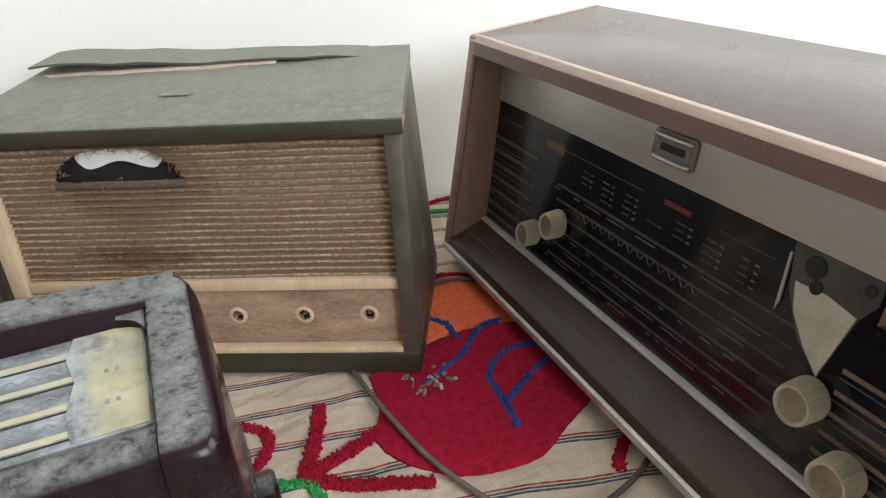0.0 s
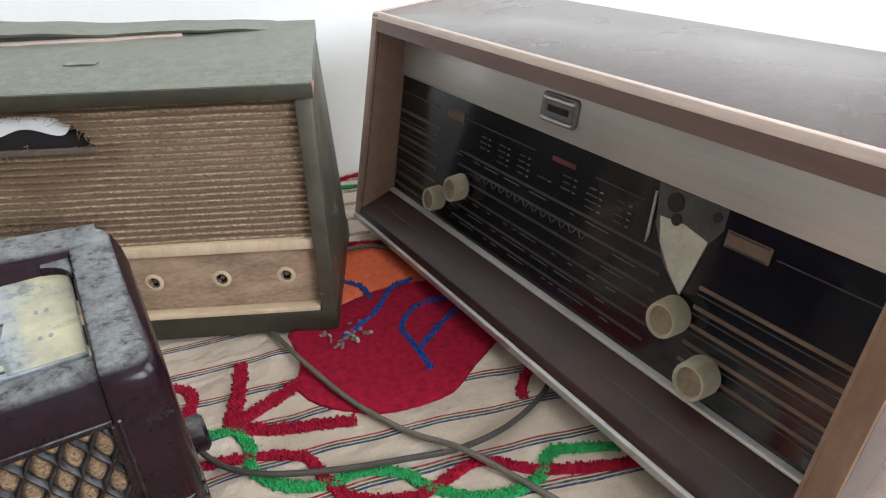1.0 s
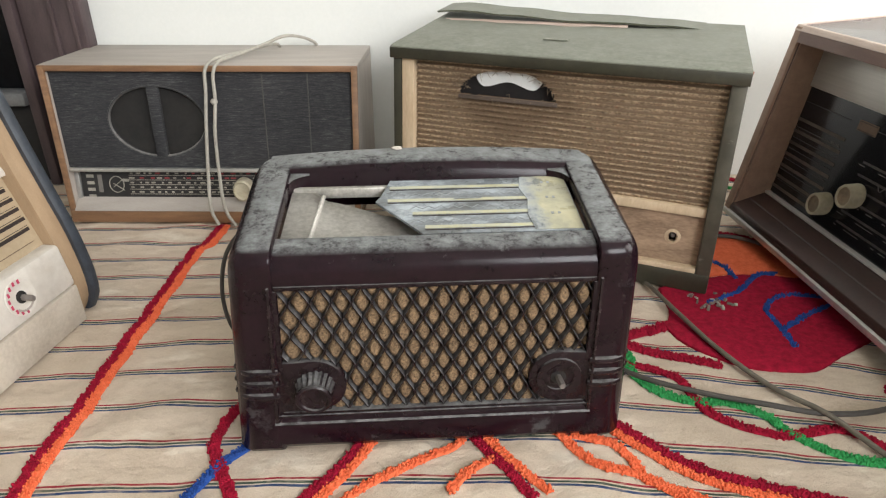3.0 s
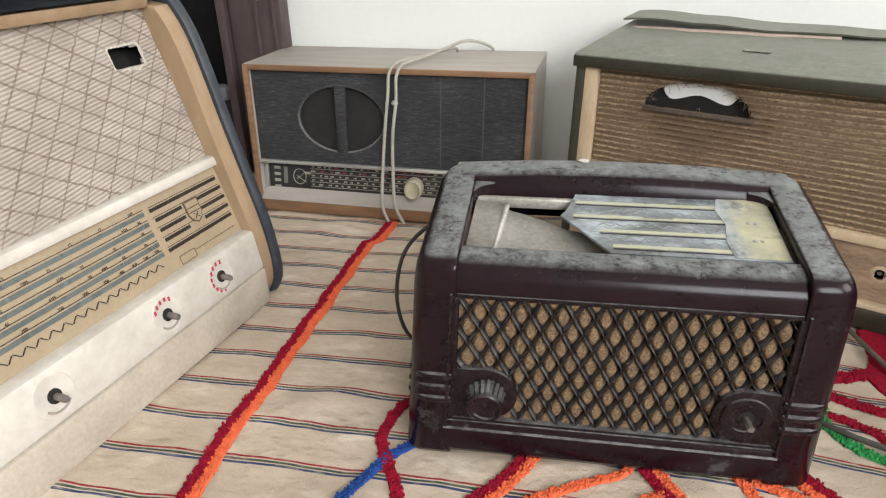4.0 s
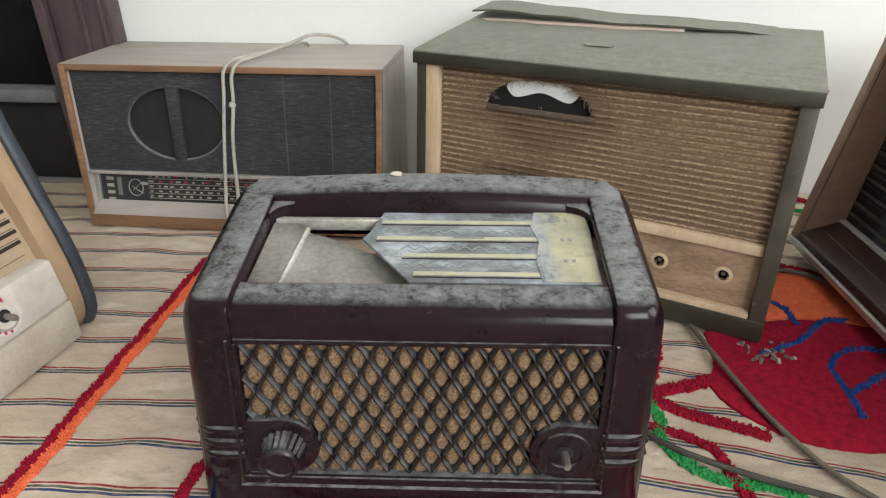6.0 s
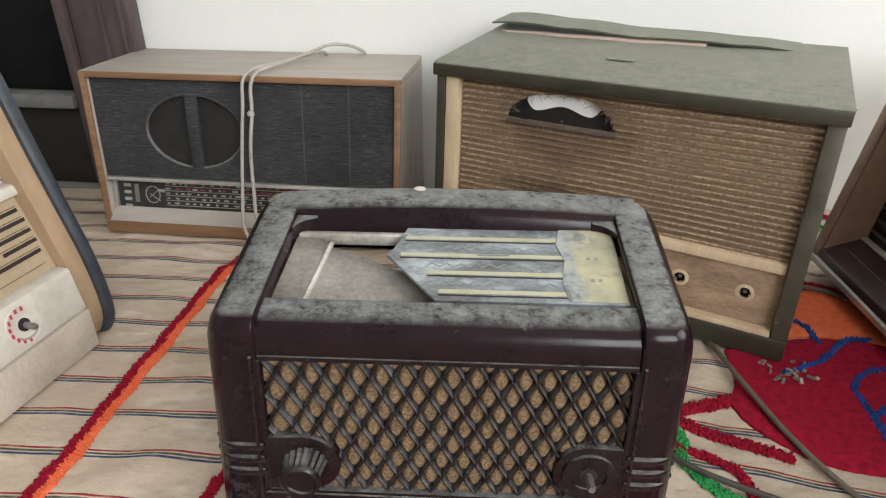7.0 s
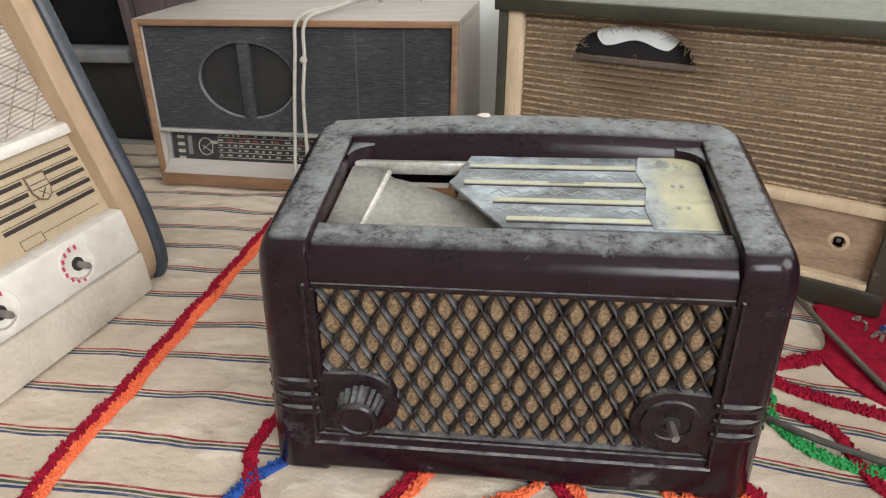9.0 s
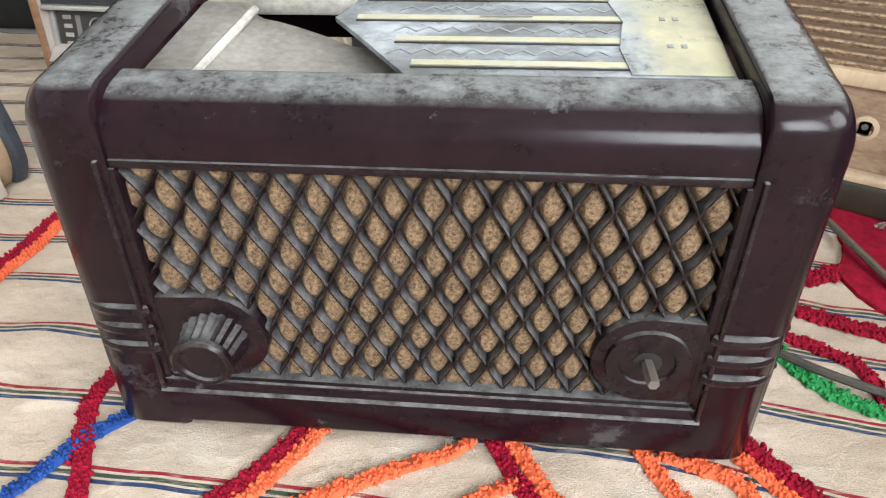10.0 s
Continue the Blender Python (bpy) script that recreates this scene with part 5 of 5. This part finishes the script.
    prof = [(0.0175, 0.0), (0.0185, 0.003), (0.0178, 0.021), (0.0168, 0.0235), (0.0155, 0.0236), (0.0146, 0.0205), (0.0, 0.0200)]
    for x, z, s in ((-0.1865, 0.0885, 0.82), (-0.1405, 0.1175, 0.84), (0.188, 0.118, 0.86), (0.2285, 0.0845, 0.88)):
        at = m @ Matrix.Translation((x, -0.004, z)) @ Matrix.Scale(s, 4)
        k = part("knob", lathe(prof, at, 240, 0.09, 60), CREAM_KNOB, ob, "cream ribbed plastic knob")
        part("knob_face", lathe([(0.0143, 0.0200), (0.0136, 0.0212), (0.0120, 0.0208), (0.0, 0.0214)], at, 24), KNOB_FACE, k, "brownish worn face")
        part("collar", lathe([(0.0085, -0.004), (0.0085, 0.001), (0.0, 0.001)], at, 18), DARK, k)
    # the cabinet is out of square: it leans sideways a little, runs on at the near end, and its top rises to the back
    reshape(ob, lambda x, y, z: (x - 0.020 * (z - b0) / h * (0.5 - x / (2 * w)) + 0.028 * max(0.0, x - 0.248) / (w - 0.248), y, z + 0.016 * max(0.0, (y - tilt) / (d - tilt)) * z / h))
    return ob


brown_set()


# ---- tall ivory-panelled set ----
def ivory_set():
    ob = thing("ivory_radio", pose(-0.333, 0.016, 0, 0, 0, 78.6), "tall wooden radio with grey cloth, gold dial and ivory control panel", "radio")
    w, d = 0.259, 0.225

    # the rounded outer shell: front edge bows forward, then curls back over the top
    edge = [(-0.006, 0.0), (-0.016, 0.02), (-0.017, 0.05), (-0.011, 0.10), (0.0, 0.16), (0.011, 0.22), (0.022, 0.285), (0.036, 0.332), (0.053, 0.364), (0.070, 0.379), (0.090, 0.385), (0.12, 0.379), (d, 0.345)]
    edge = [(y if y > 0.2 else y + 0.003 + 0.019 * min(1.0, max(0.0, (z - 0.08) / 0.2)), z) for y, z in edge]
    edge = [(p.y, p.z) for p in smooth_path([(0, y, z) for y, z in edge], 0.012)]
    face = [(y + 0.008, z - 0.006 * max(0, (z - 0.3) / 0.1)) for y, z in edge if z < 0.372 and y < 0.10]
    for s in (-1, 1):
        out = [*edge, (d, 0.0)]
        bm = bmesh.new()
        rows = []
        for x, i in ((w - 0.014, 0.006), (w - 0.011, 0.0015), (w - 0.006, 0.0), (w - 0.002, 0.0015), (w, 0.005)):
            c = (0.09, 0.2)
            rows.append([(s * x, y + (c[0] - y) * i * 7, max(0.0, z + (c[1] - z) * i * 5) if z > 0.02 else z) for y, z in out])
        part("side_shell", grid_mesh(rows, True, True), BLUE_TRIM, ob, "blue-black rounded side shell")
        board = [*face, (0.15, 0.371), (0.15, 0.0)]
        part("side_board", prism(board, s * (w - 0.036) if s > 0 else -w + 0.013, s * (w - 0.013) if s > 0 else -(w - 0.036), 0.001), TAN_WOOD, ob, "tan wooden front edge")
    wi = w - 0.0365
    rows = []
    for x in (-w + 0.005, w - 0.005):
        rows.append([(x, y, z) for y, z in edge if z > 0.3685 or y > 0.112])
    bm = grid_mesh(rows)
    bmesh.ops.solidify(bm, geom=bm.faces[:], thickness=0.01)
    part("top_shell", bm, BLUE_TRIM, ob, "blue-black rounded top")
    slope = 0.33
    m = lean(0.002, slope, 0.066)
    part("top_board", prism([(0.0905, 0.3590), (0.0865, 0.3705), (0.14, 0.3705), (0.14, 0.3590)], -wi, wi, 0.0012), TAN_WOOD, ob)
    part("back_panel", box(-w + 0.02, w - 0.02, d - 0.008, d - 0.002, 0.0, 0.336), DARK, ob)
    # cloth with a square hole
    hx0, hx1, hz0, hz1 = 0.153, 0.195, 0.3025, 0.325
    z0, z1, nx, nz = 0.190, 0.3640, 120, 66
    bm = bmesh.new()
    vs = {}
    for i in range(nx + 1):
        for j in range(nz + 1):
            x, z = -wi + 2 * wi * i / nx, z0 + (z1 - z0) * j / nz
            vs[i, j] = bm.verts.new((x, 0.006 + 0.0006 * noise.noise(Vector((x * 30, z * 30, 0))), z))
    for i in range(nx):
        for j in range(nz):
            x, z = -wi + 2 * wi * (i + 0.5) / nx, z0 + (z1 - z0) * (j + 0.5) / nz
            if hx0 < x < hx1 - 0.004 * (z < hz0 + 0.005) and hz0 < z < hz1 - 0.004 * (x > hx1 - 0.008):
                continue
            bm.faces.new((vs[i, j], vs[i + 1, j], vs[i + 1, j + 1], vs[i, j + 1]))
    bmesh.ops.delete(bm, geom=[v for v in bm.verts if not v.link_faces], context="VERTS")
    bmesh.ops.solidify(bm, geom=bm.faces[:], thickness=-0.002)
    cloth = part("speaker_cloth", bm, LATTICE, ob, "grey-beige cloth with a dark diamond lattice")
    cloth.data.transform(m)
    ring_in, ring_out = [], []
    cx, cz = (hx0 + hx1) / 2, (hz0 + hz1) / 2
    for k in range(72):
        a = 2 * math.pi * k / 72
        t = 1 / max(abs(math.cos(a)) / ((hx1 - hx0) / 2), abs(math.sin(a)) / ((hz1 - hz0) / 2))
        t = min(t, 0.0225)
        e1 = t - 0.0008 + 0.0010 * noise.noise(Vector((k * 0.9, 0, 0)))
        e2 = t + 0.0062 + 0.0055 * noise.noise(Vector((math.cos(a) * 3, math.sin(a) * 3, 4))) + (0.004 if math.cos(a) > 0.3 else 0)
        ring_in.append(m @ Vector((cx + e1 * math.cos(a), 0.0035, cz + e1 * math.sin(a))))
        ring_out.append(m @ Vector((cx + e2 * math.cos(a), 0.0052, cz + e2 * math.sin(a))))
    part("frayed_edge", grid_mesh([ring_in, ring_out], True), FRAYED, cloth, "pale frayed edge of the hole")
    part("dark_behind", box(-wi, wi, 0.030, 0.035, 0.186, 0.357, 0, m), DARK, ob)
    # white bar, gold dial, ivory control panel, plinth
    part("white_bar", box(-wi - 0.004, wi + 0.004, -0.006, 0.008, 0.1805, 0.1925, 0.004, m), IVORY, ob, "white rounded bar")
    dm = m
    dial = part("dial", box(-wi, wi, 0.002, 0.008, 0.098, 0.181, 0, dm), GOLD_DIAL, ob, "gold printed tuning dial")
    dark, slate, fine_lines = [], [], []
    rows_z = [0.1665 - 0.0112 * k for k in range(5)]
    for k, z in enumerate(rows_z):
        if k in (0, 4):
            dark += [(0.163, z, 0.108, 0.0036, 0), (-0.171, z, 0.090, 0.0036, 0)]
        else:
            dark += [(x, z, wd, 0.0036, 0) for x, wd in ((0.131, 0.040), (0.198, 0.042), (-0.138, 0.026), (-0.198, 0.042))]
        slate.append((0.0, z, 0.202, 0.0042, 0))
        fine_lines += [(0.0, z + 0.0042, 0.202, 0.0005, 0), (0.163, z + 0.0036, 0.108, 0.0004, 0), (-0.163, z + 0.0036, 0.108, 0.0004, 0)]
    marks("slot", dark, 0.0018, DARK_PRINT, dial, dm, each=True)
    marks("scale_bar", slate, 0.0018, SLATE_PRINT, dial, dm, each=True)
    marks("fine_line", fine_lines, 0.0018, DARK_PRINT, dial, dm)
    legends = (("S.W.1", (13, -0.06), (15, 0.01), (17, 0.045), ("16M", 0.085)), ("S.W.2", ("19M", -0.045), (19, -0.075), (21, -0.02), ("25M", 0.07), (26, 0.09)), ("S.W.3", (30, -0.075), ("31M", -0.015), (35, 0.01), (25, 0.05), (28, 0.088)), ("S.W.4", (40, -0.075), ("41M", -0.03), (50, 0.012), ("49M", 0.03), (60, 0.055), (70, 0.085)), ("M.W.", (200, -0.065), (250, -0.028), (300, 0.0), (350, 0.025), (400, 0.045), (450, 0.062), (500, 0.078), (550, 0.094)))
    for z, (band, *numbers) in zip(rows_z, legends):
        text("lettering", band, 0.0048, dm @ Matrix.Translation((-0.1085, 0.0012, z + 0.0036)), DARK_PRINT, dial)
        for value, x in numbers:
            text("lettering", str(value), 0.0042, dm @ Matrix.Translation((x, 0.0012, z + 0.0056)), DARK_PRINT, dial)
    zig = [(-0.094 + 0.0066 * k, 0.1125, 0.0076, 0.0009, 42 if k % 2 else -42) for k in range(29)]
    marks("zigzag_line", zig, 0.0018, DARK_PRINT, dial, dm)
    lines = []
    for x, wd in ((-0.125, 0.03), (0.130, 0.024)):
        lines += [(x, 0.1015, wd, 0.0005, 0), (x, 0.1105, wd, 0.0005, 0), (x - wd / 2, 0.106, 0.0005, 0.009, 0), (x + wd / 2, 0.106, 0.0005, 0.009, 0)]
    lines += [(-0.178, 0.104, 0.07, 0.0005, 0), (0.178, 0.108, 0.07, 0.0005, 0)]
    marks("frame_line", lines, 0.0018, BROWN_PRINT, dial, dm)
    for x in (-0.166, 0.165):
        sh = [(-0.011, 0.012), (0.011, 0.012), (0.011, -0.004), (0.007, -0.011), (0.0, -0.0145), (-0.007, -0.011), (-0.011, -0.004)]
        plate = part("emblem", slab(sh, 0, 0.0012, dm @ Matrix(((1, 0, 0, x), (0, 0, -1, 0.0014), (0, 1, 0, 0.147), (0, 0, 0, 1)))), BROWN_PRINT, dial, "small shield-shaped emblem")
        part("emblem_face", slab([(a * 0.86, b * 0.86) for a, b in sh], 0.0012, 0.0018, dm @ Matrix(((1, 0, 0, x), (0, 0, -1, 0.0014), (0, 1, 0, 0.147), (0, 0, 0, 1)))), GOLD_DIAL, plate)
        marks("emblem_line", [(x, 0.151, 0.018, 0.0006, 0), (x, 0.146, 0.018, 0.0006, 0), (x, 0.141, 0.010, 0.0006, 40), (x, 0.141, 0.010, 0.0006, -40)], -0.0006, DARK_PRINT, plate, dm)
    pm = lean(-0.0085, 0.18, 0.066)
    panel = part("control_panel", box(-wi - 0.001, wi + 0.001, 0.0, 0.02, 0.049, 0.100, 0.004, pm), IVORY, ob, "stained ivory control panel without knobs")
    part("plinth", prism([(-0.010, -0.002), (-0.009, 0.045), (0.006, 0.049), (0.036, 0.049), (0.036, -0.002)], -wi - 0.004, wi + 0.004, 0.0015), BEIGE, ob, "beige plinth toned darker for shade")
    for i, x in enumerate((-0.158, -0.079, 0.060, 0.148)):
        at = pm @ Matrix.Translation((x, 0.0, 0.075))
        part("dial_recess", lathe([(0.0205, 0.0002), (0.020, 0.0008), (0.0175, 0.0008), (0.0165, 0.0003), (0.0, 0.0004)], at, 32), IVORY, panel)
        part("shaft_hole", lathe([(0.0068, 0.0), (0.0068, 0.0012), (0.0, 0.0013)], at, 20), DARK, panel)
        part("shaft", lathe([(0.0034, 0.0), (0.0034, 0.012), (0.0028, 0.0135), (0.0, 0.0136)], at @ pose(0.001, 0, -0.001), 14), STEEL, panel, "bare grey control shaft")
        arc = [at @ Vector((0.0145 * math.cos(a), -0.0012, 0.0145 * math.sin(a))) for a in (radians(-140 + 9 * k) for k in range(12))]
        part("arc_mark", tube(arc, 0.0012, 5, 0.01, False), GREY_TOP, panel)
        if i > 1:
            dots = bmesh.new()
            spread = range(60, 150, 22) if i == 2 else range(75, 290, 24)
            for a in spread:
                add_box(dots, -0.0013, 0.0013, -0.0012, -0.0006, -0.0022, 0.0022, 0, at @ Matrix.Translation((0.0165 * math.cos(radians(a)), 0, 0.0165 * math.sin(radians(a)))))
            part("marks", dots, MAGENTA, panel, "magenta marks round the shaft", smooth=False)
    return ob


ivory_set()


# ---- cables and crumbs on the rug ----
def cable(points, radius, material, label):
    ob = thing("cable", Matrix.Identity(4), label, "cable")
    part("flex", tube([(x, y, max(z, rug_height(x, y) + radius + 0.0002)) for x, y, z in points], radius, 8), material, ob)
    return ob


cable([(0.40, 0.33, 0.002), (0.424, 0.276, 0.002), (0.429, 0.233, 0.006), (0.436, 0.186, 0.007), (0.452, 0.114, 0.006), (0.480, 0.052, 0.002), (0.508, 0.003, 0.007), (0.531, -0.045, 0.003), (0.552, -0.10, 0.002), (0.575, -0.17, 0.002), (0.62, -0.30, 0.002)], 0.0028, CORD_GREY, "grey-brown flex running out from under the green radio")
cable([(0.297, 0.16, 0.012), (0.308, 0.14, 0.006), (0.325, 0.100, 0.004), (0.355, 0.070, 0.004), (0.406, 0.043, 0.004), (0.46, 0.021, 0.005), (0.509, 0.007, 0.003), (0.559, 0.006, 0.003), (0.611, 0.021, 0.003), (0.66, 0.05, 0.004)], 0.0028, CORD_DARK, "dark flex curving from the bakelite radio to the brown one")
cable([(0.52, 0.40, 0.004), (0.57, 0.395, 0.007), (0.61, 0.385, 0.006), (0.65, 0.35, 0.005), (0.70, 0.34, 0.004)], 0.003, CORD_DARK, "dark flex behind the brown radio")
cable([(-0.02, 0.165, 0.155), (-0.05, 0.165, 0.150), (-0.078, 0.16, 0.118), (-0.086, 0.15, 0.07), (-0.074, 0.14, 0.03), (-0.05, 0.15, 0.004)], 0.0022, CORD_DARK, "thin dark flex looping behind the bakelite radio")
rnd = random.Random(21)
for k in range(26):
    x, y = 0.500 + rnd.uniform(-0.030, 0.028), 0.224 + rnd.uniform(-0.020, 0.022)
    bm = box(-0.5, 0.5, -0.5, 0.5, -0.5, 0.5, 0.12, None)
    bmesh.ops.scale(bm, vec=(rnd.uniform(0.003, 0.009), rnd.uniform(0.0015, 0.004), rnd.uniform(0.0015, 0.003)), verts=bm.verts)
    crumb = part("wood_chip", bm, CRUMBS if k % 4 else CORD_WHITE, None)
    crumb.matrix_world = pose(x, y, rug_height(x, y) + 0.0055, rnd.uniform(-20, 20), rnd.uniform(-20, 20), rnd.uniform(0, 180))
    tagged(crumb, "small broken wood chip on the rug", "debris", "chips by the green radio")
